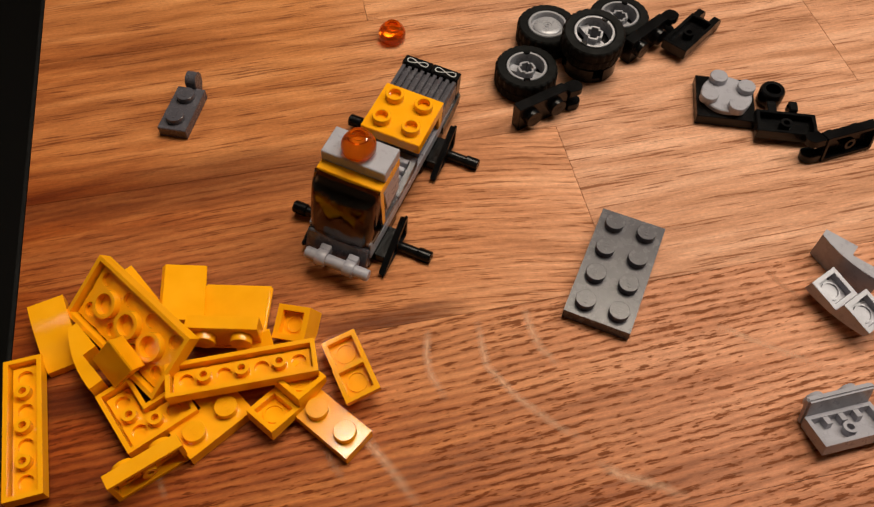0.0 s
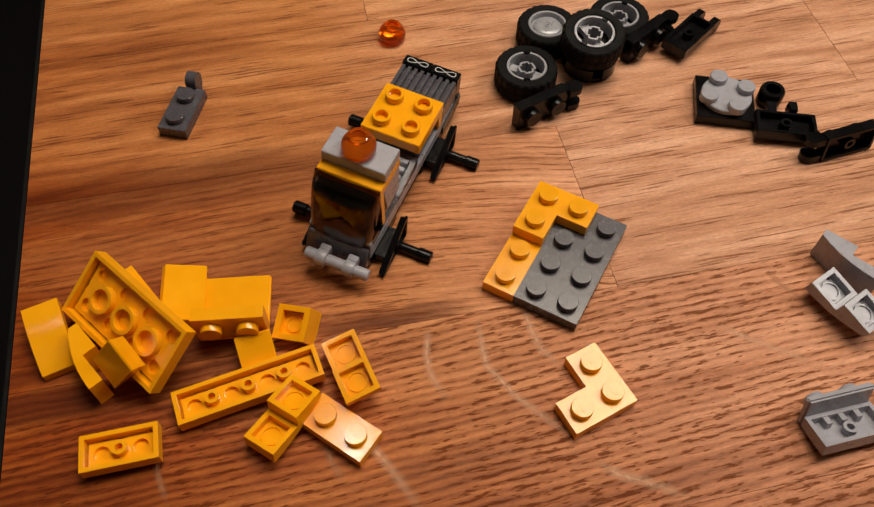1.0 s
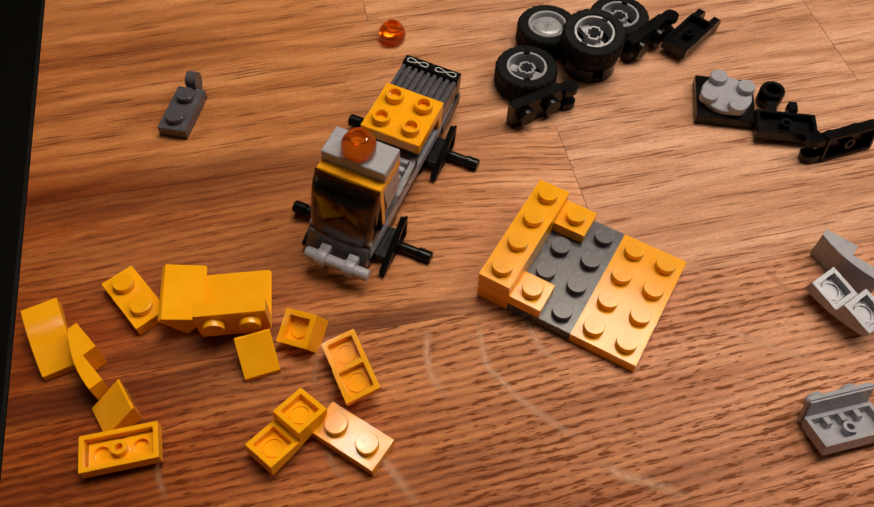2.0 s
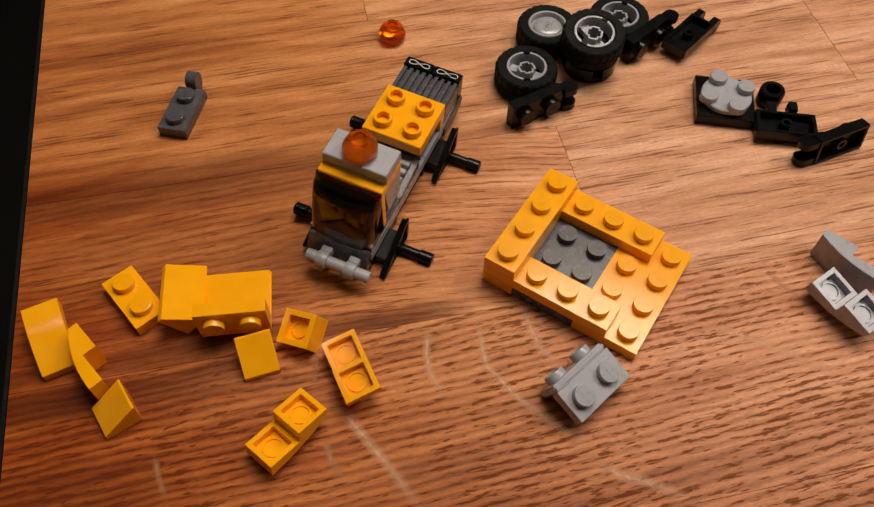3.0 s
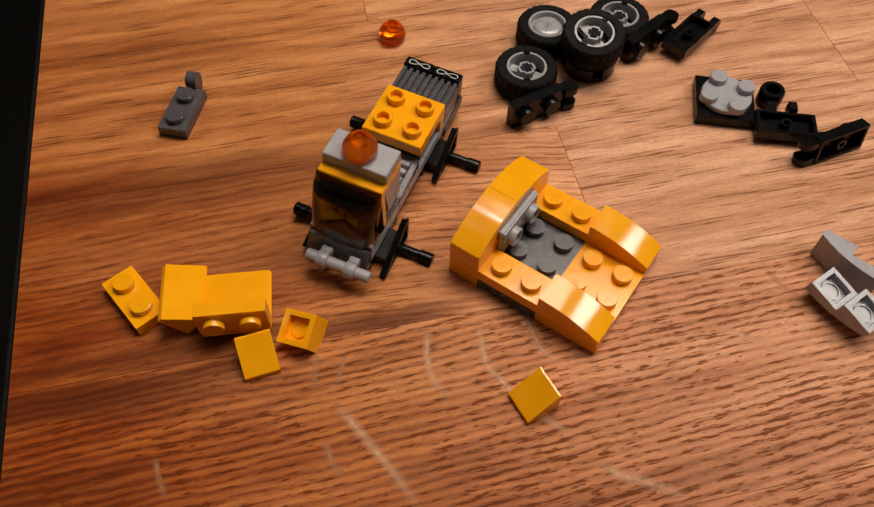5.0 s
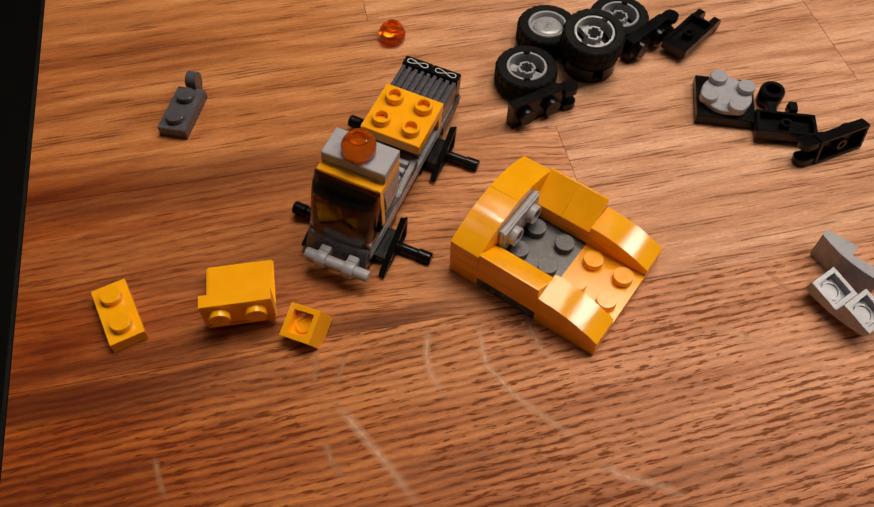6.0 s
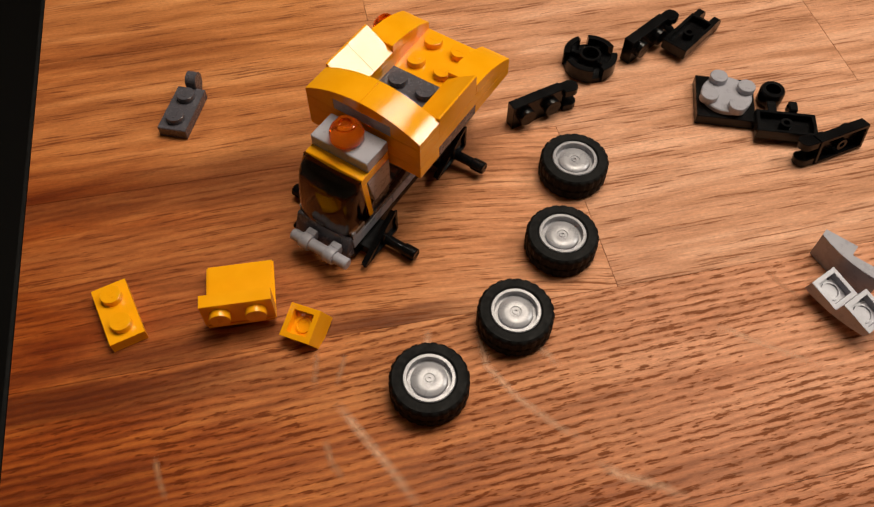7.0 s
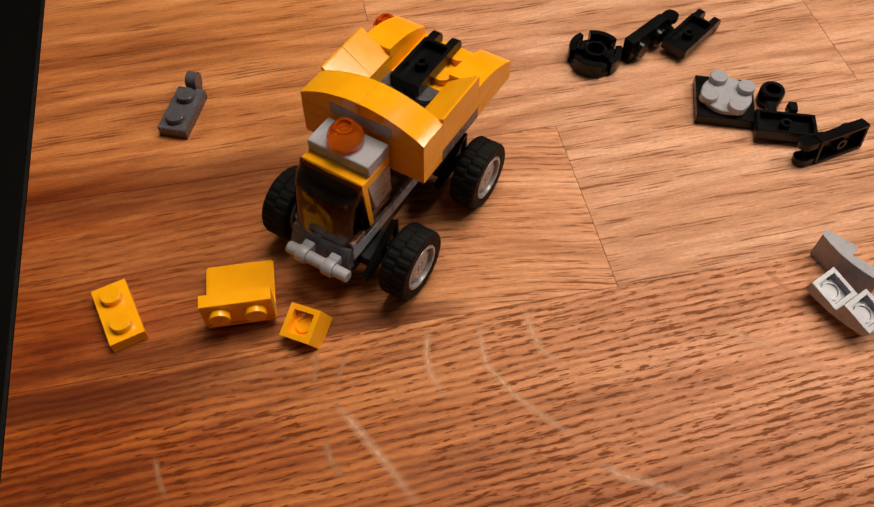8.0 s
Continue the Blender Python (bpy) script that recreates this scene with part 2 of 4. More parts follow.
def lathe(profile, n=28, close=True):
    """Turns an outline of r, z about the z axis."""
    bm = bmesh.new()
    rings = []
    for r, z in profile:
        if r < 1e-6:
            rings.append([bm.verts.new((0, 0, z * MM))])
        else:
            rings.append([bm.verts.new((r * math.cos(2 * math.pi * i / n) * MM, r * math.sin(2 * math.pi * i / n) * MM, z * MM)) for i in range(n)])
    pairs = list(zip(rings, rings[1:])) + ([(rings[-1], rings[0])] if close and len(rings[0]) > 1 and len(rings[-1]) > 1 else [])
    for a, b in pairs:
        for i in range(n):
            j = (i + 1) % n
            q = [a[i % len(a)], a[j % len(a)], b[j % len(b)], b[i % len(b)]]
            q = [v for k, v in enumerate(q) if v not in q[:k]]
            if len(q) > 2:
                bm.faces.new(q)
    bmesh.ops.recalc_face_normals(bm, faces=bm.faces)
    bm.normal_update()
    for f in bm.faces:
        f.smooth = abs(f.normal.z) < 0.999
    return bm


def rod(a, b, r, n=20):
    """A round bar from a to b, its ends slightly chamfered."""
    a, b = Vector(a), Vector(b)
    length = (b - a).length
    bm = lathe([(0, 0), (r - 0.2, 0), (r, 0.25), (r, length - 0.25), (r - 0.2, length), (0, length)], n, close=False)
    turn = (b - a).to_track_quat("Z", "Y").to_matrix().to_4x4()
    bmesh.ops.transform(bm, matrix=Matrix.Translation(a * MM) @ turn, verts=bm.verts)
    return bm


def thing(name, label, category, group="", m=None):
    ob = tagged(new(name), label, category, group)
    ob.empty_display_size = 0.004
    if m is not None:
        ob.matrix_basis = m
    return ob


STUD = [(0, 0), (2.4, 0), (2.4, 1.6), (2.37, 1.67), (2.3, 1.7), (0, 1.7)]
HOLLOW_STUD = [(2.4, 0), (2.4, 1.55), (2.3, 1.72), (1.65, 1.72), (1.55, 1.6), (1.55, 0.1), (0, 0.1)]


def stud_parts(parent, material, spots, m=None, hollow_top=False):
    """One stud for each spot, with the faint raised mark on its top as plain bars."""
    base = m or Matrix.Identity(4)
    first = None
    for x, y, z in spots:
        place = base @ at(x, y, z)
        if first is None:
            bm = lathe(HOLLOW_STUD if hollow_top else STUD, 28, close=False)
            if not hollow_top:
                for k in range(3):
                    slab(bm, -1.2 + k * 0.85, -0.55, 1.68, -0.65 + k * 0.85, 0.55, 1.76)
            first = part("stud", bm, material, parent, m=place)
        else:
            again(first, place)


def tube_parts(parent, material, spots, outer, inner, depth):
    first = None
    for x, y in spots:
        if first is None:
            bm = lathe([(inner, 0.05), (outer, 0.05), (outer, depth), (inner, depth)], 22)
            first = part("tube", bm, material, parent, m=at(x, y, 0))
        else:
            again(first, at(x, y, 0))


def plate(name, nx, ny, material, label, group="", cells=None, hollow_top=False):
    ob = thing(name, label, "toy brick", group)
    cells = cells or [(i, j) for i in range(nx) for j in range(ny)]
    bm = bmesh.new()
    g = 0.006
    if len(cells) == nx * ny:
        slab(bm, g, g, 0, nx * 8 - g, ny * 8 - g, 3.2)
    else:
        o = [(g, g), (16 - g, g), (16 - g, 8 - g), (8 - g, 8 - g), (8 - g, 16 - g), (g, 16 - g)]
        a = [bm.verts.new((x * MM, y * MM, 0)) for x, y in o]
        b = [bm.verts.new((x * MM, y * MM, 3.2 * MM)) for x, y in o]
        bm.faces.new(a)
        bm.faces.new(b)
        for i in range(6):
            bm.faces.new((a[i], a[(i + 1) % 6], b[(i + 1) % 6], b[i]))
        bmesh.ops.recalc_face_normals(bm, faces=bm.faces)
    hollow(bm, 1.45, 2.95)
    soften(bm, 0.055)
    part("body", bm, material, ob)
    stud_parts(ob, material, [(i * 8 + 4, j * 8 + 4, 3.2) for i, j in cells], hollow_top=hollow_top)
    if nx > 1 and ny > 1 and len(cells) == nx * ny:
        tube_parts(ob, material, [(i * 8, j * 8) for i in range(1, nx) for j in range(1, ny)], 3.25, 2.4, 2.2)
    elif len(cells) == 3:
        tube_parts(ob, material, [(8, 4), (4, 8)], 1.6, 0.8, 2.2)
    else:
        tube_parts(ob, material, [(i * 8, 4) for i in range(1, nx)], 1.6, 0.8, 2.2)
    # the ceiling of the hollow side, with a round well under each stud
    wall = 1.45
    bm = bmesh.new()
    for i, j in cells:
        x0, x1, y0, y1 = i * 8, i * 8 + 8, j * 8, j * 8 + 8
        x0, x1 = (x0 + wall if (i - 1, j) not in cells else x0), (x1 - wall if (i + 1, j) not in cells else x1)
        y0, y1 = (y0 + wall if (i, j - 1) not in cells else y0), (y1 - wall if (i, j + 1) not in cells else y1)
        cx, cy, r = i * 8 + 4, j * 8 + 4, 1.6
        ring, rim, top = [], [], []
        for k in range(24):
            a = 2 * math.pi * k / 24 + math.pi / 4
            c, d = math.cos(a), math.sin(a)
            f = min((x1 - cx) / c if c > 1e-6 else 99, (x0 - cx) / c if c < -1e-6 else 99, (y1 - cy) / d if d > 1e-6 else 99, (y0 - cy) / d if d < -1e-6 else 99)
            ring.append(bm.verts.new(((cx + f * c) * MM, (cy + f * d) * MM, 1.85 * MM)))
            rim.append(bm.verts.new(((cx + r * c) * MM, (cy + r * d) * MM, 1.85 * MM)))
            top.append(bm.verts.new(((cx + r * c) * MM, (cy + r * d) * MM, 2.9 * MM)))
        for k in range(24):
            q = (k + 1) % 24
            bm.faces.new((ring[k], ring[q], rim[q], rim[k]))
            bm.faces.new((rim[k], rim[q], top[q], top[k]))
        bm.faces.new(top)
    bmesh.ops.remove_doubles(bm, verts=bm.verts, dist=0.00005)
    part("underside", bm, material, ob)
    return ob


def curved_slope(name, label, material=None, group=""):
    """1 x 2 curved slope: low lip at x = 0, high end at x = 16, its high half cut away below."""
    ob = thing(name, label, "toy brick", group)
    r = (16 ** 2 + 4.3 ** 2) / (2 * 4.3)
    arc = [(15.98, 6.4)] + [(16 - r * math.sin(a), 6.4 - r * (1 - math.cos(a))) for a in [math.asin(16 / r) * k / 12 for k in range(1, 12)]] + [(0.02, 2.1)]
    bm = prism([(0.02, 0), (8, 0), (8, 3.2), (15.98, 3.2)] + arc, 0.02, 7.98)
    hollow(bm, 1.6, 1.9)
    soften(bm, 0.06, 2, 25)
    part("body", bm, material or YELLOW, ob)
    for x, z in ((4, 1.55), (12, 4.75)):
        part("stud_socket", lathe([(1.9, 0), (2.35, 0), (2.35, 0.4), (1.9, 0.4)], 22), material or YELLOW, ob, m=at(x, 4, z))
    return ob


def slope(name, wide, label, group=""):
    """Low slope one stud deep: lip at x = 0, 6.4 mm high at x = 8."""
    ob = thing(name, label, "toy brick", group)
    bm = prism([(0.02, 0), (7.98, 0), (7.98, 6.4), (7.5, 6.4), (0.02, 1.3)], 0.02, 8 * wide - 0.02)
    hollow(bm, 1.9, 2.0)
    soften(bm, 0.06, 2, 25)
    part("body", bm, YELLOW, ob)
    for k in range(wide):
        part("stud_socket", lathe([(1.6, 0), (1.95, 0), (1.95, 0.4), (1.6, 0.4)], 22), YELLOW, ob, m=at(4, 4 + 8 * k, 1.65))
    return ob


def bracket(name, material, label, drop=6.4, thick=1.7, rounded=0.4):
    """1 x 2 plate (8 x 16) with a thin upright on its +x side that carries two sideways studs."""
    ob = thing(name, label, "toy brick")
    bm = bmesh.new()
    slab(bm, 0.06, 0.06, 0, 7.94, 15.94, 3.2)
    hollow(bm, 1.4, 1.9)
    soften(bm, 0.055)
    part("body", bm, material, ob)
    part("side_plate", box(7.97, 0.06, 3.2 - drop - 1.6, 7.97 + thick, 15.94, 3.2, rounded), material, ob)
    for y in (4.4, 8.0, 11.6):
        part("rib", box(5.0, y - 0.65, 0.05, 6.9, y + 0.65, 1.95, 0.06), material, ob)
    tube_parts(ob, material, [(3.2, 8)], 1.5, 0.8, 2.0)
    stud_parts(ob, material, [(4, 4, 3.2), (4, 12, 3.2)])
    side = at(7.97 + thick, 0, 0, 0, 90, 0)
    stud_parts(ob, material, [(0.8, 4, 0), (0.8, 12, 0)], m=side, hollow_top=True)
    return ob


# ---- the setting: oak table top of staves, floor in painted shade, plain room ----
GRAIN = 12.3
table = tagged(new("table"), "oiled oak block table top with scratches and dark pores", "table", kind="structure")
table.matrix_basis = pose(0, 0, 0, 0, 0, GRAIN)
TABLE_END = -76.5     # where the table ends, along the grain
stave_rows = [(-70, -16), (-16, 37), (37, 89.8), (89.8, 142.6), (142.6, 195.4), (195.4, 248), (248, 301), (301, 354)]
butts = [[60], [200], [290], [64.2], [155], [20], [110], [230]]
for (y0, y1), cuts in zip(stave_rows, butts):
    ends = [TABLE_END, *cuts, 480]
    for x0, x1 in zip(ends, ends[1:]):
        bm = box(x0 + 0.05, y0 + 0.04, -27, x1 - 0.05, y1 - 0.04, 0, 0.05)
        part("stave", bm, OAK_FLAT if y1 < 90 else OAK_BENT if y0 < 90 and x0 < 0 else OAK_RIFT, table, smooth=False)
part("edge_band", box(TABLE_END - 1.6, -70, -27, TABLE_END - 0.02, 354, -0.6, 0.4), EDGE, table, "dark band along the table's end")

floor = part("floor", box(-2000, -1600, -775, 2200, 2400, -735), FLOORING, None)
tagged(floor, "floor below the table, its shadow put into a near-black colour", "floor", kind="structure")
# unseen walls and ceiling, added to close the room and bounce fill light
for nm, dims in (("wall_north", (-2000, 2400, -735, 2200, 2500, 1700)), ("wall_south", (-2000, -1700, -735, 2200, -1600, 1700)), ("wall_west", (-2100, -1700, -735, -2000, 2500, 1700)), ("wall_east", (2200, -1700, -735, 2300, 2500, 1700))):
    tagged(part(nm, box(*dims), WALL, None), "unseen plain cream wall, added to close the room", "wall", kind="structure")
tagged(part("ceiling", box(-2100, -1700, 1702, 2300, 2500, 1800), WALL, None), "unseen plain cream ceiling, added to close the room", "ceiling", kind="structure")


# ---- wheels ----
def wheel():
    """Lies on its side: axis along z, the disc side up, centre at the origin."""
    ob = thing("wheel", "small black rubber tyre on a silver grey rim", "wheel", "truck wheels")
    R, w = 8.85, 3.35
    bm = lathe([(5.75, -w + 0.3), (6.2, -w), (8.1, -w), (8.6, -w + 0.35), (R, -w + 0.9), (R, -0.3), (R - 0.2, -0.15), (R - 0.2, 0.15), (R, 0.3), (R, w - 0.9), (8.6, w - 0.35), (8.1, w), (6.2, w), (5.75, w - 0.3), (5.5, 0)], 120)
    # tread: narrow grooves, staggered on the two halves
    for v in bm.verts:
        r = math.hypot(v.co.x, v.co.y) / MM
        k = round(math.atan2(v.co.y, v.co.x) / (2 * math.pi) * 120) + (0 if v.co.z > 0 else 2)
        if r > 8.3 and k % 5 < 2:
            v.co.x *= (r - 0.2) / r
            v.co.y *= (r - 0.2) / r
    for f in bm.faces:
        f.smooth = False
    tyre = part("tyre", bm, RUBBER, ob, "black rubber tyre with blocky tread and raised marks")
    # raised marks round the side wall, as plain bars
    mark = None
    for start in (17, 200):
        for k in range(9):
            turn = at(0, 0, 0, 0, 0, start + k * 8.3)
            if mark is None:
                bm = bmesh.new()
                slab(bm, 6.35, -0.26, w - 0.14, 7.3, 0.26, w + 0.02)
                mark = part("raised_mark", bm, RUBBER, tyre, m=turn)
            else:
                again(mark, turn)
    bm = lathe([(5.78, w - 0.4), (5.6, w - 0.05), (4.95, w - 0.05), (4.8, w - 0.5), (4.78, w - 1.7), (4.1, w - 1.7), (4.0, w - 0.95), (3.75, w - 0.72), (2.4, w - 0.55), (1.3, w - 0.62), (1.15, w - 0.8), (0.85, w - 0.8), (0.75, w - 0.6), (0.35, w - 0.6), (0.3, w - 0.9), (0, w - 0.9)], 40, close=False)
    part("rim", bm, SILVER, ob, "silver grey dished rim")
    # the back of the rim: a ring with gaps and a hub with a cross hole
    bm = lathe([(5.72, -w + 0.3), (5.6, -w + 0.02), (5.0, -w + 0.02), (4.9, -w + 0.5), (4.9, 1.2), (5.4, 1.2), (5.6, 0)], 40)
    rear = part("rim_back", bm, SILVER, ob)
    # black disc paints the shade inside the grey rim
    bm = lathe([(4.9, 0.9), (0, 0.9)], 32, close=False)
    part("rim_floor", bm, BLACK, ob, "black disc for the shade inside the rim")
    # clover-shaped tube round a cross-shaped hole
    bm = bmesh.new()
    loops = []
    for grow, z in ((0.0, 0.9), (0.0, -w + 0.75), (0.12, -w + 0.6), (0.58, -w + 0.6), (0.7, -w + 0.75), (0.7, 0.9)):
        loop = []
        for k in range(48):
            a = 2 * math.pi * k / 48
            fold = abs((a + math.pi / 4) % (math.pi / 2) - math.pi / 4)
            r = min(1.75 / math.cos(fold), 0.95 / max(math.sin(fold), 1e-6)) + grow
            loop.append(bm.verts.new((r * math.cos(a) * MM, r * math.sin(a) * MM, z * MM)))
        loops.append(loop)
    for a, b in zip(loops, loops[1:]):
        for k in range(48):
            bm.faces.new((a[k], a[(k + 1) % 48], b[(k + 1) % 48], b[k]))
    bmesh.ops.recalc_face_normals(bm, faces=bm.faces)
    part("hub", bm, SILVER, ob, "grey hub with a cross-shaped hole")
    bm = bmesh.new()
    for k in (0.5, 2.5):
        vs = slab(bm, 2.0, -1.3, -1.0, 4.9, 1.3, 0.9)
        bmesh.ops.rotate(bm, verts=vs, cent=(0, 0, 0), matrix=Matrix.Rotation(k * math.pi / 2, 3, "Z"))
    part("spoke", bm, SILVER, ob)
    # black blocks laid over the ring, painting its gaps dark
    bm = bmesh.new()
    for k in (1.25, 3.25):
        vs = slab(bm, 4.9, -0.9, -w, 5.66, 0.9, -w + 0.5)
        bmesh.ops.rotate(bm, verts=vs, cent=(0, 0, 0), matrix=Matrix.Rotation(k * math.pi / 2, 3, "Z"))
    part("rim_gap", bm, BLACK, rear, "black blocks in place of dark gaps in the rim")
    return ob


# ---- the truck: u runs to the rear, v to its left side ----
truck = thing("toy_truck", "half-built yellow, grey and black toy truck with an orange roof lamp", "toy truck")
for u0, u1 in ((-36.2, -20.1), (-20, -4.1), (-4, 15.9)):
    part("chassis_plate", box(u0, -8, 4.8, u1, 8, 8.0), LIGHT, truck, "light grey chassis plate")
for uc in (-28.7, 3.0):
    part("axle_block", box(uc - 8, -7.9, 1.0, uc + 8, 7.9, 4.75, 0.2), BLACK, truck)
    for side in (-1, 1):
        # a triangular mudguard web: low in front, upright behind the pin
        low, rear, top = uc - 9.3, uc + 4.2, 9.6 if side < 0 else 7.0
        inner, outer = (10.7, 12.2) if side < 0 else (8.4, 9.6)
        web = [(low, 2.2), (rear, 2.2), (rear, top)]
        arm = part("axle_bracket", soften(prism(web, inner * side, (outer - 0.5) * side), 0.2), BLACK, truck, "black triangular bracket that holds a wheel pin")
        for a, b, wide in ((web[0], web[2], 1.1), (web[1], web[2], 1.0), (web[0], web[1], 0.9), ((uc - 1.5, 2.4), (uc - 0.6, 7.0), 0.7)):
            d = Vector((b[0] - a[0], b[1] - a[1])).normalized() * wide * 0.5
            rim = [(a[0] - d.y, a[1] + d.x), (b[0] - d.y, b[1] + d.x), (b[0] + d.y, b[1] - d.x), (a[0] + d.y, a[1] - d.x)]
            part("gusset", soften(prism(rim, (outer - 0.55) * side, (outer + 0.2) * side), 0.18), BLACK, arm)
        part("axle_link", box(uc - 5.5, min(7.95 * side, inner * side), 1.4, uc + 3.5, max(7.95 * side, inner * side), 4.2, 0.15), BLACK, arm)
        reach, height = (20.8, 2.8) if side < 0 else (16.6, 2.4)
        part("pin", rod((uc, 10 * side, height), (uc, (reach - 3.4) * side, height), 1.3), BLACK, arm)
        for k in (-1, 1):
            # the pin's tip is split, with a raised lip
            bm = rod((uc, (reach - 3.6) * side, height), (uc, reach * side, height), 1.65)
            cut_at = bmesh.ops.bisect_plane(bm, geom=bm.verts[:] + bm.edges[:] + bm.faces[:], plane_co=(0, 0, (height + k * 0.25) * MM), plane_no=(0, 0, -k), clear_outer=True)
            bmesh.ops.holes_fill(bm, edges=[e for e in cut_at["geom_cut"] if isinstance(e, bmesh.types.BMEdge)])
            part("pin_tip", bm, BLACK, arm)
for u0, u1 in ((-20.6, -5.1), (11.1, 15.5)):
    part("underbody", box(u0, -7.4, 1.3, u1, 7.4, 4.75, 0.2), BLACK, truck)
# cab
part("cab_floor", box(-36.2, -7.9, 8.02, -20.1, 7.9, 9.6), DARK, truck)
for side in (-1, 1):
    y = (6.6, 8.0) if side > 0 else (-8.0, -6.6)
    part("cab_side", soften(prism([(-26.6, 13.2), (-20.1, 13.8), (-20.1, 22.38), (-28.6, 22.38)], y[0], y[1]), 0.14), LIGHT, truck, "light grey side panel of the cab")
    # added dark wedge in place of the dark opening under the side panel
    part("cab_sill", soften(prism([(-29.5, 8.05), (-20.1, 8.05), (-20.1, 13.7), (-26.6, 13.1)], y[0] - side * 0.6, y[1] - side * 0.6), 0.12), DARK, truck)
    bm = prism([(-29.2, 9.7), (-27.6, 9.7), (-28.7, 22.3), (-31.0, 22.3)], y[0], y[1])
    part("cab_pillar", soften(bm, 0.15), YELLOW, truck, "yellow corner pillar")
    part("cab_step", box(-36.0, y[0] + side * 0.05, 8.05, -31.4, y[1] + side * 0.05, 10.6), LIGHT, truck)
part("cab_back", box(-21.4, -6.55, 9.62, -20.2, 6.55, 22.3), DARK, truck)
part("cab_seat", box(-27.0, -5.2, 9.65, -21.6, 5.2, 12.6), BLACK, truck)
wheel_bm = lathe([(2.6, -0.3), (3.1, 0), (2.6, 0.3), (2.2, 0)], 24)
part("steering_wheel", wheel_bm, BLACK, truck, m=at(-30.6, 0, 14.5, 0, -55, 0))
part("steering_column", rod((-33.0, 0, 10.5), (-30.7, 0, 14.3), 0.8, 12), BLACK, truck)
part("cab_roof", soften(prism([(-31.4, 22.42), (-20.05, 22.42), (-20.05, 25.08), (-30.4, 25.08)], -8.0, 8.0), 0.14), YELLOW, truck, "yellow roof plate")
roof = part("roof_brick", box(-28.0, -7.95, 25.12, -20.05, 7.95, 28.3, 0.16), LIGHT, truck, "light grey smooth roof tile")


def bowed_glass():
    """A windscreen that leans back, bows forward and wraps round the corners."""
    bm = bmesh.new()
    rows = []
    profile = [(9.4, -37.0), (12.0, -36.85), (15.0, -36.5), (18.0, -36.0), (21.0, -35.3), (22.8, -34.6), (23.9, -33.6), (24.6, -32.2), (25.1, -30.7)]
    for z, front in profile:
        back = -29.4 - 1.6 * (z - 9.4) / 16
        row = []
        outline = [(back, -8.15), (front + 2.2, -8.15), (front + 0.8, -7.4)] + [(front - 0.5 * (1 - (q / 6.0) ** 2), q) for q in (-6, -3, 0, 3, 6)] + [(front + 0.8, 7.4), (front + 2.2, 8.15), (back, 8.15)]
        for x, y in outline:
            row.append(bm.verts.new((min(x, back) * MM, y * MM, z * MM)))
        rows.append(row)
    for a, b in zip(rows, rows[1:]):
        for i in range(len(a) - 1):
            bm.faces.new((a[i], a[i + 1], b[i + 1], b[i]))
    bmesh.ops.recalc_face_normals(bm, faces=bm.faces)
    bmesh.ops.solidify(bm, geom=bm.faces[:], thickness=0.7 * MM)
    for f in bm.faces:
        f.smooth = True
    return bm


part("screen_header", soften(prism([(-34.2, 21.9), (-31.6, 21.9), (-31.6, 24.3), (-33.2, 23.6)], -7.3, 7.3), 0.15), BLACK, truck, "black strip along the top of the windscreen")
screen = part("windscreen", bowed_glass(), BROWN, truck, "clear smoky brown windscreen")
screen.visible_shadow = False
for side in (-1, 1):
    part("screen_rib", soften(prism([(-36.2, 9.6), (-35.4, 9.6), (-34.2, 22.4), (-34.9, 22.4)], side * 6.3 - 0.45, side * 6.3 + 0.45), 0.15), BROWN, truck)
# front bumper
# light grey plate drawn in DARK: its front shade is put into the colour
part("bumper_plate", soften(prism([(-39.6, 3.4), (-36.25, 2.6), (-36.25, 9.2), (-37.2, 9.2)], -7.9, 7.9), 0.2), DARK, truck)
part("bumper_bar", rod((-41.4, -10.0, 6.2), (-41.4, 6.4, 6.2), 1.45), LIGHT, truck, "light grey round bumper bar")
for y in (-5.0, 2.2):
    bm = lathe([(1.4, -1.3), (1.95, -1.3), (2.05, -1.1), (2.05, 1.1), (1.95, 1.3), (1.4, 1.3)], 22)
    part("clip", bm, LIGHT, truck, m=at(-41.4, y, 6.2, 90, 0, 0))
    part("clip_arm", box(-40.0, y - 1.3, 5.0, -38.4, y + 1.3, 7.8), LIGHT, truck)


def dome(parent, m=None):
    bm = lathe([(0, 0), (2.4, 0), (2.5, 0.7), (3.9, 0.8), (4.0, 1.0), (4.0, 2.3), (3.85, 2.9), (3.3, 3.9), (2.6, 4.6), (2.45, 4.75), (2.35, 5.2), (2.1, 5.35), (1.5, 5.35), (1.4, 4.6), (0, 4.5)], 40, close=False)
    body = part("lamp_body", bm, ORANGE, parent, "clear orange rounded lamp", m=m)
    return body


dome(truck, at(-24.2, 0.3, 28.1))
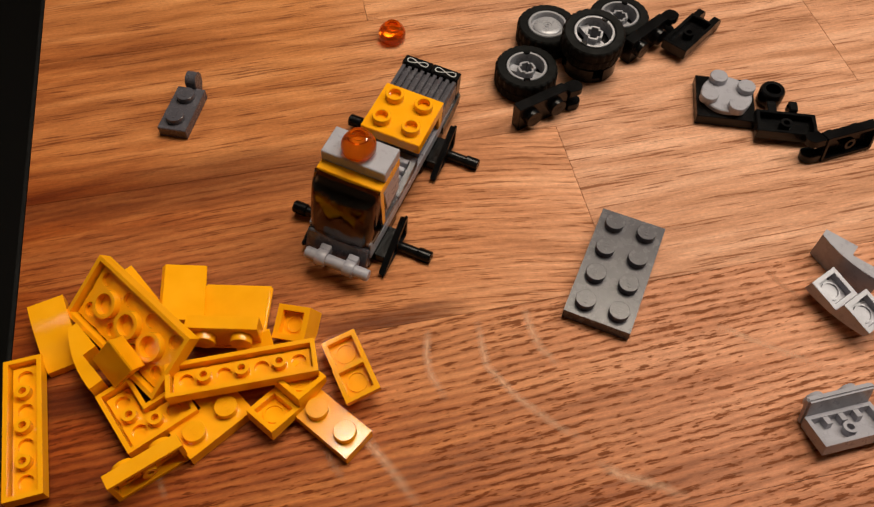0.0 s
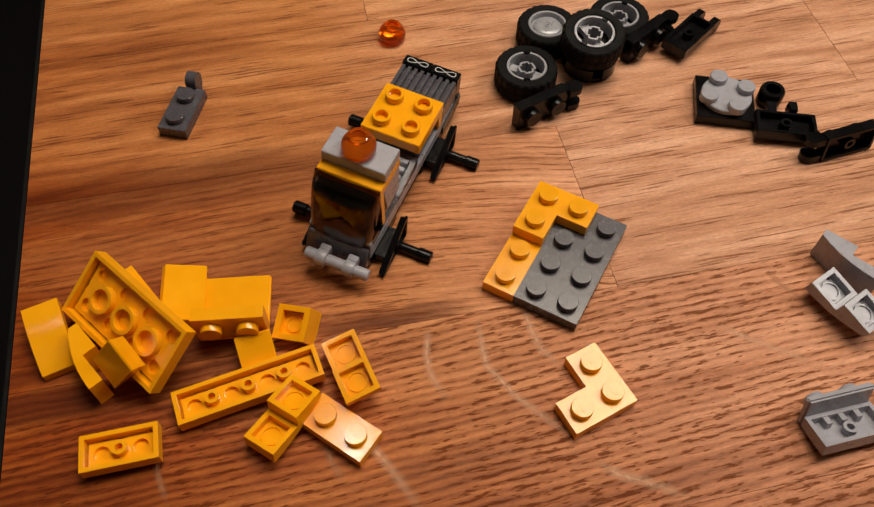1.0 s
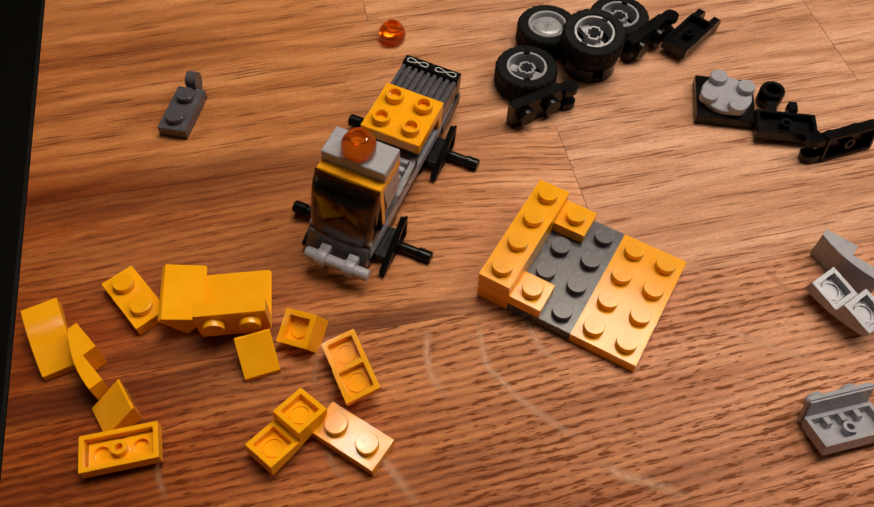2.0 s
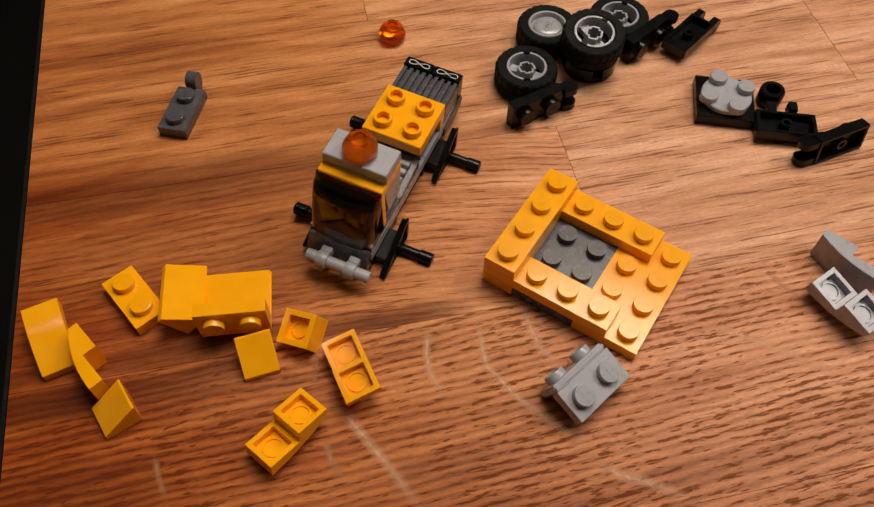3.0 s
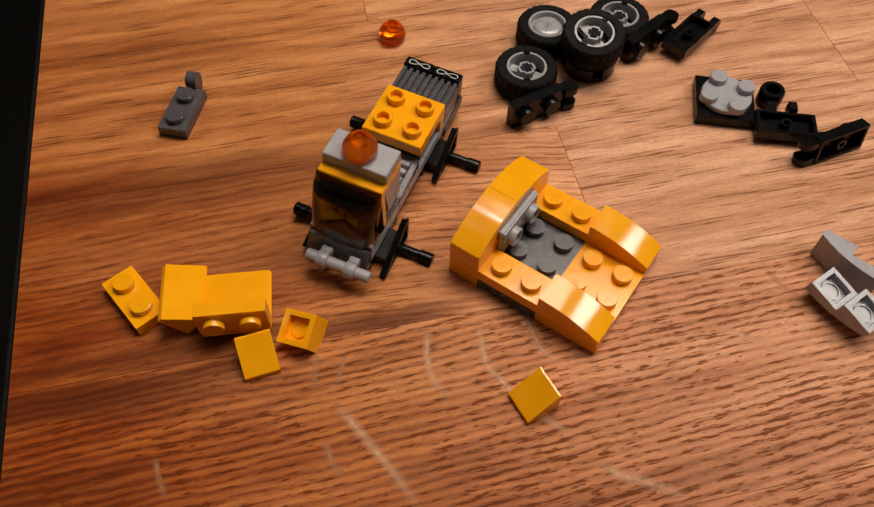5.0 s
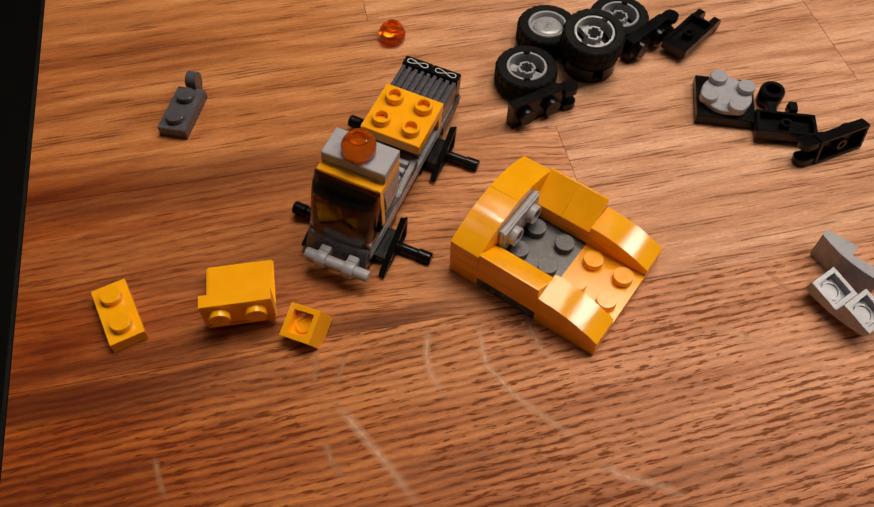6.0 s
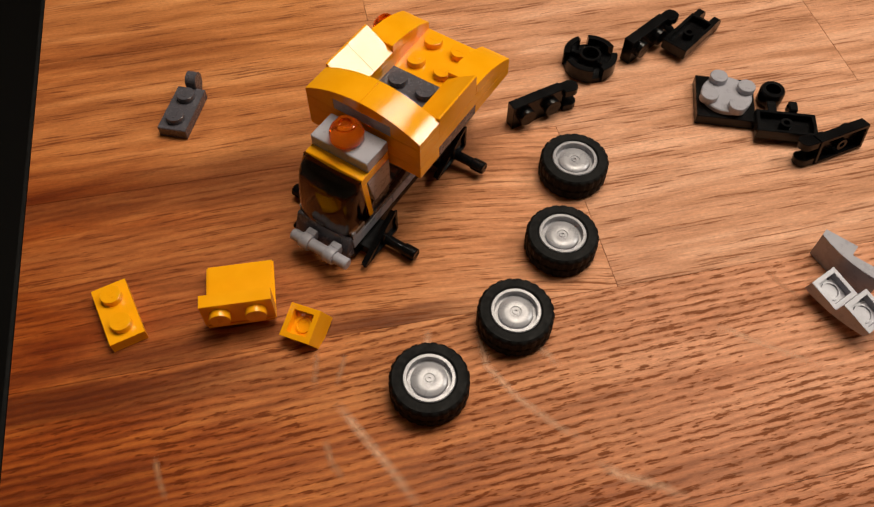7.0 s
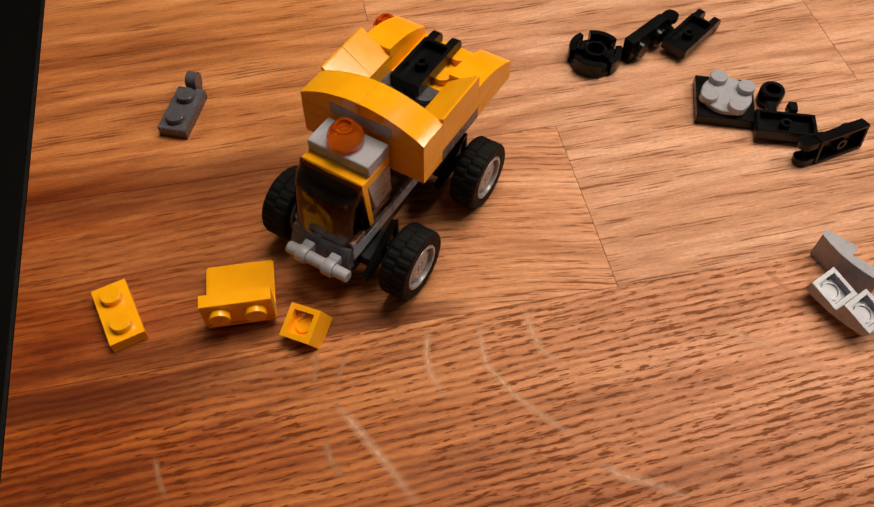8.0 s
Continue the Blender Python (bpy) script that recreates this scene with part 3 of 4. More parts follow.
# open middle with slatted tile
part("slat_base", box(-19.9, -6.4, 8.02, -8.3, 6.4, 9.3), LIGHT, truck)
for k in range(4):
    part("slat", box(-18.6 + k * 2.6, -6.2, 9.32, -17.2 + k * 2.6, 6.2, 11.2), LIGHT, truck)
for side in (-1, 1):
    part("side_rail", soften(prism([(-20, 8.05), (-8.2, 8.05), (-8.2, 11.4), (-10, 11.4), (-18.5, 9.6), (-20, 9.6)], side * 6.6, side * 7.95), 0.12), DARK, truck)
# engine housing
part("engine_core", box(-5.6, -7.2, 8.02, 7.9, 7.2, 12.7), DARK, truck)
for u in (-7.8, 5.4):
    for side in (-1, 1):
        y = (6.4, 7.95) if side > 0 else (-7.95, -6.4)
        if u > 0:
            part("yellow_post", box(u, y[0] + side * 0.02, 8.02, u + 2.4, y[1] + side * 0.02, 12.75), YELLOW, truck)
part("engine_cover", box(-8, -7.97, 12.8, 8, 7.97, 16.0), YELLOW, truck, "yellow cover plate with hollow studs")
stud_parts(truck, YELLOW, [(x, y, 16.0) for x in (-4, 4) for y in (-4, 4)], hollow_top=True)
part("grille_block", box(8.05, -7.9, 6.4, 17.4, 7.9, 13.4), DARK, truck, "dark grey ribbed grille block")
for k in range(9):
    y = -7.2 + k * 1.8
    part("grille_rib", soften(prism([(8.1, 13.4), (17.3, 13.4), (17.3, 14.5), (8.1, 14.5)], y - 0.5, y + 0.5), 0.12), DARK, truck)
for side in (-1, 1):
    y = (0.06, 7.95) if side > 0 else (-7.95, -0.06)
    lampbox = part("tail_tile", box(17.5, y[0], 8.0, 20.6, y[1], 14.9, 0.2), BLACK, truck, "black tile with a looped white print")
    bm = bmesh.new()
    pts = [(0.9 + 0.75 * math.sin(2 * a), 2.9 * math.sin(a)) for a in [2 * math.pi * i / 28 for i in range(28)]]
    for (a, b), (c, d) in zip(pts, pts[1:] + pts[:1]):
        v = Vector((c - a, d - b, 0))
        vs = slab(bm, -v.length / 2, -0.11, 0, v.length / 2, 0.11, 0.06)
        bmesh.ops.rotate(bm, verts=vs, cent=(0, 0, 0), matrix=Matrix.Rotation(math.atan2(d - b, c - a), 3, "Z"))
        bmesh.ops.translate(bm, verts=vs, vec=(((a + c) / 2 + 18.1) * MM, ((b + d) / 2 + (y[0] + y[1]) / 2) * MM, 14.89 * MM))
    part("print", bm, PRINT, lampbox, "thin white loop")
part("tail_plate", soften(prism([(8.0, 3.0), (16.0, 2.6), (20.2, 4.4), (21.2, 6.4), (20.2, 8.0), (8.0, 6.35)], -8.4, 8.4), 0.4), BLACK, truck, "black rounded tail")

# ---- bricks of the dump bed and the rest of the yellow heap ----
base_dark = plate("plate", 4, 2, DARK, "dark grey plate with eight studs, lying on the table", "loose bricks")
bed_a = plate("plate", 4, 1, YELLOW, "narrow yellow strip plate with four studs", "loose bricks")
bed_b = plate("plate", 4, 1, YELLOW, "yellow four-stud strip plate from the heap", "loose bricks")
bed_c = plate("plate", 4, 2, YELLOW, "yellow eight-stud plate leaning in the heap", "loose bricks")
L_CELLS = [(0, 0), (1, 0), (0, 1)]
corner_1 = plate("corner_plate", 2, 2, YELLOW, "yellow three-stud corner plate", "loose bricks", cells=L_CELLS)
corner_2 = plate("corner_plate", 2, 2, YELLOW, "yellow three-stud corner plate", "loose bricks", cells=L_CELLS)
duo_d = plate("plate", 2, 1, YELLOW, "yellow two-stud plate from the heap", "loose bricks")
duo_e = plate("plate", 2, 1, YELLOW, "yellow two-stud plate, studs up", "loose bricks")
duo_g = plate("plate", 2, 1, YELLOW, "spare yellow two-stud plate on the bare table", "loose bricks")
curve = [curved_slope("curved_slope", "smooth yellow curved slope brick", group="loose bricks") for _ in range(4)]
wedge_h = slope("slope_brick", 2, "smooth yellow low slope, two studs wide", "loose bricks")
cheese = [slope("slope_brick", 1, "small yellow slope brick, one stud wide", "loose bricks") for _ in range(3)]
grey_bracket = bracket("bracket", LIGHT, "light grey angle bracket with two side studs", rounded=0.45)
yellow_bracket = bracket("bracket", YELLOW, "yellow angle bracket standing on its wide plate", drop=14.4)
wheels = [wheel()]
wheels += [copy_thing(wheels[0], Matrix.Identity(4)) for _ in range(3)]


# ---- loose pieces that nobody uses yet ----
def hinge_plate(material, label, fork=True, name="hinge_plate"):
    """Two-stud plate with round hinge fingers beyond x = 16."""
    ob = thing(name, label, "toy brick", "loose hinges")
    bm = bmesh.new()
    slab(bm, 0.06, 0.06, 0, 15.94, 7.94, 3.2)
    hollow(bm, 1.4, 2.0)
    part("body", soften(bm, 0.13), material, ob)
    stud_parts(ob, material, [(4, 4, 3.2), (12, 4, 3.2)])
    tube_parts(ob, material, [(8, 4)], 1.6, 0.8, 2.1)
    spans = ((0.3, 2.4), (5.6, 7.7)) if fork else ((2.5, 5.5),)
    for y0, y1 in spans:
        outline = [(15.9, 0.3), (18.2, 0.3)] + [(18.6 + 2.0 * math.sin(a), 2.5 - 2.2 * math.cos(a)) for a in [math.pi * k / 8 for k in range(9)]] + [(15.9, 4.2)]
        if not fork:
            outline = [(15.9, 0.3), (18.6, 0.3), (20.0, 2.2)] + [(17.9 + 2.3 * math.cos(a), 4.4 + 2.3 * math.sin(a)) for a in [math.pi * k / 10 for k in range(11)]]
        part("finger", soften(prism(outline, y0, y1), 0.12), material, ob)
    return ob


hinge_dark = hinge_plate(DARK, "dark grey two-stud plate with one hinge finger", fork=False)
hinge_dark.matrix_basis = at(-67.95, 146.24, 0, 0, 0, 79.9)
hinge_bed = hinge_plate(BLACK, "black hinge plate standing on its long edge")
hinge_p3 = hinge_plate(BLACK, "black hinge plate tipped on its edge beside the wheels")
hinge_p3.matrix_basis = at(52.86, 179.81, 0, 90, 0, 43.5)
hinge_p4 = hinge_plate(BLACK, "black hinge plate lying upside down, hollow side up")
hinge_p4.matrix_basis = at(64.95, 183.18, 4.9, 180, 0, 48.0)
hinge_p5 = hinge_plate(BLACK, "black hinge plate leaning on its long edge")

loose_lamp = thing("lamp_piece", "loose clear orange rounded lamp piece on the table", "toy brick")
dome(loose_lamp, at(0, 0, 0))

turntable = thing("turntable_plate", "black square plate with a light grey four-stud turntable", "toy brick", m=at(70.65, 154.59, 0, 0, 0, -7.7))
bm = bmesh.new()
slab(bm, 0.06, 0.06, 0, 15.94, 15.94, 3.2)
part("base", soften(bm, 0.15), BLACK, turntable)
part("disc", lathe([(0, 3.22), (6.6, 3.22), (6.9, 3.5), (6.9, 4.6), (6.6, 4.85), (0, 4.85)], 40, close=False), LIGHT, turntable, "light grey round disc", m=at(8, 8, 0))
first = None
for k in range(4):
    a = 0.42 + k * math.pi / 2
    spot = at(8 + 5.6 * math.cos(a), 8 + 5.6 * math.sin(a), 4.4)
    if first is None:
        first = part("stud", lathe([(0, 0), (2.45, 0), (2.45, 1.85), (2.3, 2.05), (0, 2.05)], 26, close=False), LIGHT, turntable, m=spot)
    else:
        again(first, spot)

ring_plate = thing("clip_plate", "black two-stud plate upside down with clip arms and a round cup", "toy brick", m=at(86.58, 156.19, 4.6, 180, 0, -7.1))
bm = bmesh.new()
slab(bm, 0.06, 0.06, 0, 15.94, 7.94, 3.2)
hollow(bm, 1.4, 2.0)
part("body", soften(bm, 0.13), BLACK, ring_plate)
stud_parts(ring_plate, BLACK, [(4, 4, 3.2), (12, 4, 3.2)])
tube_parts(ring_plate, BLACK, [(8, 4)], 1.6, 0.8, 2.1)
part("arm", soften(prism([(3.6, 0.6), (6.0, 0.6), (6.0, 2.6), (3.6, 2.6)], -4.2, 0.1), 0.15), BLACK, ring_plate)
part("clip", soften(prism([(8.9, -0.9), (11.2, -0.9), (11.2, 2.6), (8.9, 2.6)], -3.4, 0.1), 0.3), BLACK, ring_plate)
part("cup", lathe([(2.0, 0), (3.1, 0), (3.4, 0.5), (3.4, 4.0), (1.9, 5.0), (0, 5.0), (0, 3.0), (1.8, 2.8)], 30, close=False), BLACK, ring_plate, m=at(5.3, -7.6, -0.6))

round_base = thing("round_base", "black round notched turntable base lying on the table", "toy brick")
bm = bmesh.new()
for k in range(4):
    seg = []
    for r, z in ((5.9, 0.2), (7.5, 0.2), (7.7, 0.5), (7.7, 4.7), (7.5, 4.9), (5.9, 4.9)):
        seg.append([bm.verts.new((r * math.cos(a) * MM, r * math.sin(a) * MM, z * MM)) for a in [k * math.pi / 2 + 0.2 + j * (math.pi / 2 - 0.4) / 10 for j in range(11)]])
    for a, b in zip(seg, seg[1:] + seg[:1]):
        for j in range(10):
            bm.faces.new((a[j], a[j + 1], b[j + 1], b[j]))
    bm.faces.new([r[0] for r in seg])
    bm.faces.new([r[-1] for r in reversed(seg)])
bmesh.ops.recalc_face_normals(bm, faces=bm.faces)
part("rim", bm, BLACK, round_base)
part("web", lathe([(0, 0), (7.2, 0), (7.2, 1.6), (0, 1.6)], 36, close=False), BLACK, round_base)
part("socket", lathe([(2.3, 1.5), (3.2, 1.5), (3.2, 4.6), (3.0, 4.8), (2.4, 4.8), (2.3, 4.6)], 28), BLACK, round_base)
for k in range(4):
    part("latch", soften(prism([(3.1, 1.5), (6.0, 1.5), (6.0, 3.2), (3.1, 3.2)], -0.7, 0.7), 0.15), BLACK, round_base, m=pose(0, 0, 0, 0, 0, 45 + 90 * k))

grey_curve_a = curved_slope("curved_slope", "light grey curved slope lying hollow side up", LIGHT, "loose bricks")
grey_curve_a.matrix_basis = at(96.79, 85.98, 6.4, 182.2, -11.6, 125.6)
grey_curve_b = curved_slope("curved_slope", "light grey curved slope lying on its side", LIGHT, "loose bricks")
grey_curve_b.matrix_basis = at(93.6, 113.5, 0, 90, 0, -38.0)

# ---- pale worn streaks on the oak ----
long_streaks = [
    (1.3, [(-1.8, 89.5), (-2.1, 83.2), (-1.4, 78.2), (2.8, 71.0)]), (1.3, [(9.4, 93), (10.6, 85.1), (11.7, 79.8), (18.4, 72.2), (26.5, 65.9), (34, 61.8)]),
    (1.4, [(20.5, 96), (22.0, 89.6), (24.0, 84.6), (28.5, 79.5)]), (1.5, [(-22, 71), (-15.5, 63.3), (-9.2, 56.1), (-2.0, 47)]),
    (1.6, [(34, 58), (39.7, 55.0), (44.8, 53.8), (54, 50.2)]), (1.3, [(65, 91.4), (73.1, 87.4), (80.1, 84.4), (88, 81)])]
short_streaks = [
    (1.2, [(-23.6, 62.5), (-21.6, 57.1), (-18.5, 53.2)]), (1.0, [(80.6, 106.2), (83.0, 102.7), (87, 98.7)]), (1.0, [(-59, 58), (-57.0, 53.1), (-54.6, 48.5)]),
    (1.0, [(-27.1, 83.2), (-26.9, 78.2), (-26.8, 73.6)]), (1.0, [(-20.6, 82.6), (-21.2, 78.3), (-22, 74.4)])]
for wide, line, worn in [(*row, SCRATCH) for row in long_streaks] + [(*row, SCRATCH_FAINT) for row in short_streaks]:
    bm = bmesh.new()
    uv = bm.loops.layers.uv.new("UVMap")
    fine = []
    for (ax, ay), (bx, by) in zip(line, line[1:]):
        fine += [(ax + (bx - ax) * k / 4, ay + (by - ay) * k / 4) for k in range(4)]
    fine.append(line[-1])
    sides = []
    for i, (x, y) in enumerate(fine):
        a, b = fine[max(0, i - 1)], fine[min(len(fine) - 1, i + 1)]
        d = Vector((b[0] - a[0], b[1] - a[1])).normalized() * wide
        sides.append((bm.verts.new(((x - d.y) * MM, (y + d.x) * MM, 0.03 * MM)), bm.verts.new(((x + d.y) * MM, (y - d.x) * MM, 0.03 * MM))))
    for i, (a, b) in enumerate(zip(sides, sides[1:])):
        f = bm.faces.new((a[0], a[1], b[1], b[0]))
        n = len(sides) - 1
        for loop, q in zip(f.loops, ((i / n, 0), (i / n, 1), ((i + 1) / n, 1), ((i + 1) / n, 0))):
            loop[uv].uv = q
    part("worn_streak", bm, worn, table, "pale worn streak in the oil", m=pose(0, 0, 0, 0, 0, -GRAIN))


# ---- the stop-motion steps: every 0.2 s a new arrangement ----
def steps(ob, table_of_poses):
    """Holds each pose until the next step, then goes there within a few hundredths of a second."""
    rows = [(0.0, table_of_poses[0][1])]
    old = table_of_poses[0][1]
    for k, m in table_of_poses[1:]:
        t = 0.2 * k
        q0, q1 = old.to_quaternion(), m.to_quaternion()
        turn = q0.rotation_difference(q1).angle
        if turn > math.pi:
            turn = 2 * math.pi - turn
        rows.append((t - 3 / FPS, old))
        if turn > radians(80):
            for f, dt in ((1 / 3, -2), (2 / 3, -1)):
                p = old.translation.lerp(m.translation, f) + Vector((0, 0, 0.02))
                rows.append((t + dt / FPS, Matrix.Translation(p) @ q0.slerp(q1, f).to_matrix().to_4x4()))
            rows.append((t, m))
        else:
            rows.append((t - 2 / FPS, old))
            rows.append((t - 1 / FPS, m))
        old = m
    if rows[-1][0] < 8.0:
        rows.append((8.0, old))
    walk(ob, rows)


# the bed being built: base slab poses, then on the truck
BED = {2: at(14.43, 100.27, 0, 0, 0, -26.3), 5: at(10.91, 100.26, 0, 0, 0, -27.9), 6: at(9.19, 97.06, 0, 0, 0, -28.4),
       9: at(9.6, 98.5, 0, 0, 0, -29.5), 11: at(10.6, 101.5, 0, 0, 0, -31.5), 13: at(11.008, 103.022, 0, 0, 0, -32.3),
       16: at(3.87, 105.65, 0, 0, 0, -34.6), 20: at(3.09, 105.04, 0, 0, 0, -32.6), 25: at(3.0, 105.6, 0, 0, 0, -34.0), 30: at(3.06, 105.93, 0, 0, 0, -35.2),
       31: at(-4.0, 118.3, 19.2, 0.3, -1.4, 57.5), 36: at(-0.31, 121.85, 24.0, -12.3, -0.8, 59.4), 37: at(-3.81, 118.0, 24.2, -13.6, -1.0, 51.2),
       38: at(-3.22, 113.93, 26.0, -0.2, -0.1, 54.2), 39: at(-4.92, 120.2, 26.4, -0.6, 1.7, 57.0), 40: at(-3.08, 111.28, 26.0, -0.8, 1.6, 59.6)}
ON_TRUCK = Matrix.Translation((-19.0 * MM, -16.0 * MM, 19.2 * MM))
TRUCK = {0: at(-10.0, 142.7, -0.4, 3.6, -0.5, 67.9), 14: at(-9.6, 142.1, -0.4, 3.6, -0.5, 67.7), 30: at(-10.0, 142.4, -0.4, 3.6, -0.5, 67.9)}
for k in (31, 36, 37, 38, 39, 40):
    TRUCK[k] = BED[k] @ ON_TRUCK.inverted()


def in_bed(first, local):
    """The poses of a brick that joins the bed at step first."""
    ks = sorted(BED)
    start = max(k for k in ks if k <= first)
    return [(first, BED[start] @ local)] + [(k, BED[k] @ local) for k in ks if k > first]


def motions():
    steps(truck, sorted(TRUCK.items()))
    LOWER, MID, UP = 0.0, 3.2, 6.4
    steps(base_dark, [(0, at(29.416, 92.973, 0, 0, 0, 67.4) @ at(0, -16, 0))] + in_bed(2, at(24, 0, 0, 0, 0, 90)))
    steps(bed_a, [(0, at(-86.91, 79.15, 4.9, 180, 0, -73.5)), (1, at(12.15, 100.49, 0, 0, 0, 66.5))] + in_bed(2, at(8, 0, 0, 0, 0, 90)))
    steps(corner_1, [(0, at(-62.69, 56.62, 4.9, 180, 0, 128.6)), (3, at(2.76, 87.5, 0, 0, 0, -124.8))] + in_bed(5, at(0, 32, MID, 0, 0, -90)))
    steps(corner_2, [(0, at(-38.81, 67.38, 0, 0, 0, 134.1)), (4, at(43.84, 70.76, 0, 0, 0, 119.7))] + in_bed(6, at(0, 0, MID)))
    steps(bed_b, [(0, at(-57.82, 75.04, 9.0, 180, 0, 12.4)), (4, at(-56.72, 70.3, 4.9, 180, 0, 22.5)), (7, at(9.75, 62.55, 0, 0, 0, 20.4))] + in_bed(8, at(8, 0, UP, 0, 0, 90)))
    steps(bed_c, [(0, at(-75.72, 99.34, 14.19, 214.8, -0.6, -41.1)), (4, at(-77.0, 100.4, 14.2, 214.8, -0.6, -40.0)), (9, at(20, 70, 0, 0, 0, 20))] + in_bed(10, at(40, 0, LOWER, 0, 0, 90)))
    steps(duo_d, [(0, at(-51.01, 57.55, 0, 90, 0, -144.6)), (4, at(-73.73, 60.25, 4.9, 180, 0, 13.4)), (12, at(30, 62, 0, 0, 0, 10))] + in_bed(13, at(16, 24, MID)))
    steps(duo_e, [(0, at(-30.68, 66.78, 0, 0, 0, -38.7)), (4, at(-28.76, 64.89, 0, 0, 0, -33.1)), (7, at(-26.27, 62.76, 0, 0, 0, -31.9)), (11, at(22, 66, 0, 0, 0, -20))] + in_bed(12, at(16, 0, MID)))
    steps(duo_g, [(0, at(-78.83, 98.25, 0, 0, 0, -47.7)), (28, at(-80.75, 96.05, 0, 0, 0, -60.9))])
    steps(grey_bracket, [(0, at(80.7, 59.8, 5.7, 181.4, 15.4, 105.1)), (15, at(41.7, 76.4, 2.2, 0, -20, 134))] + in_bed(16, at(0, 8, 9.6)))
    steps(curve[2], [(0, at(-78.36, 79.07, 0, 0, 0, 116.1)), (4, at(-79.35, 78.34, 0, 0, 0, 116.9)), (17, at(-83.58, 75.34, 0, 0, 0, 90.8)), (18, at(20.94, 66.18, 0, 0, 0, 34.2))] + in_bed(20, at(8, 0, 9.6, 0, 0, 90)))
    steps(curve[3], [(0, at(-79.6, 85.3, 0, 90, 0, -45)), (17, at(-0.46, 71.01, 0, 0, 0, 4.8))] + in_bed(19, at(0, 32, 9.6, 0, 0, -90)))
    steps(curve[0], [(0, at(-23.4, 73.9, 6.5, 184.7, -8.8, -130.3)), (4, at(-24.4, 70.47, 6.5, 184.7, -8.8, -122.3)), (7, at(-22.63, 66.46, 6.5, 184.7, -8.8, -130.3)), (21, at(1.97, 69.2, 0, 0, 0, 38.6))] + in_bed(23, at(40, 32, 3.2, 0, 0, 180)))
    steps(curve[1], [(0, at(-18.7, 67.6, 6.3, 172.0, -7.0, 116.5)), (22, at(27.27, 62.23, 0, 0, 0, 65.1))] + in_bed(24, at(40, 8, 3.2, 0, 0, 180)))
    steps(cheese[0], [(0, at(-68.64, 71.75, 4.0, 27.4, -23.2, 32.2)), (9, at(-69.64, 61.47, 0, 0, 0, 35.4)), (25, at(20, 66, 0, 0, 0, 30))] + in_bed(26, at(8, 24, 6.4, 0, 0, 90) @ at(0, -8, 0)))
    steps(cheese[1], [(0, at(-34.56, 77.78, 0, 0, 0, 108.8)), (27, at(24, 66, 0, 0, 0, 50))] + in_bed(28, at(16, 24, 6.4, 0, 0, 90) @ at(0, -8, 0)))
    steps(cheese[2], [(0, at(-35.79, 92.11, 6.0, 200.8, -10.9, -14.5)), (7, at(-34.0, 91.0, 6.0, 200.8, -10.9, -20)), (30, at(-33.0, 92.5, 6.0, 200.8, -10.9, -24))])
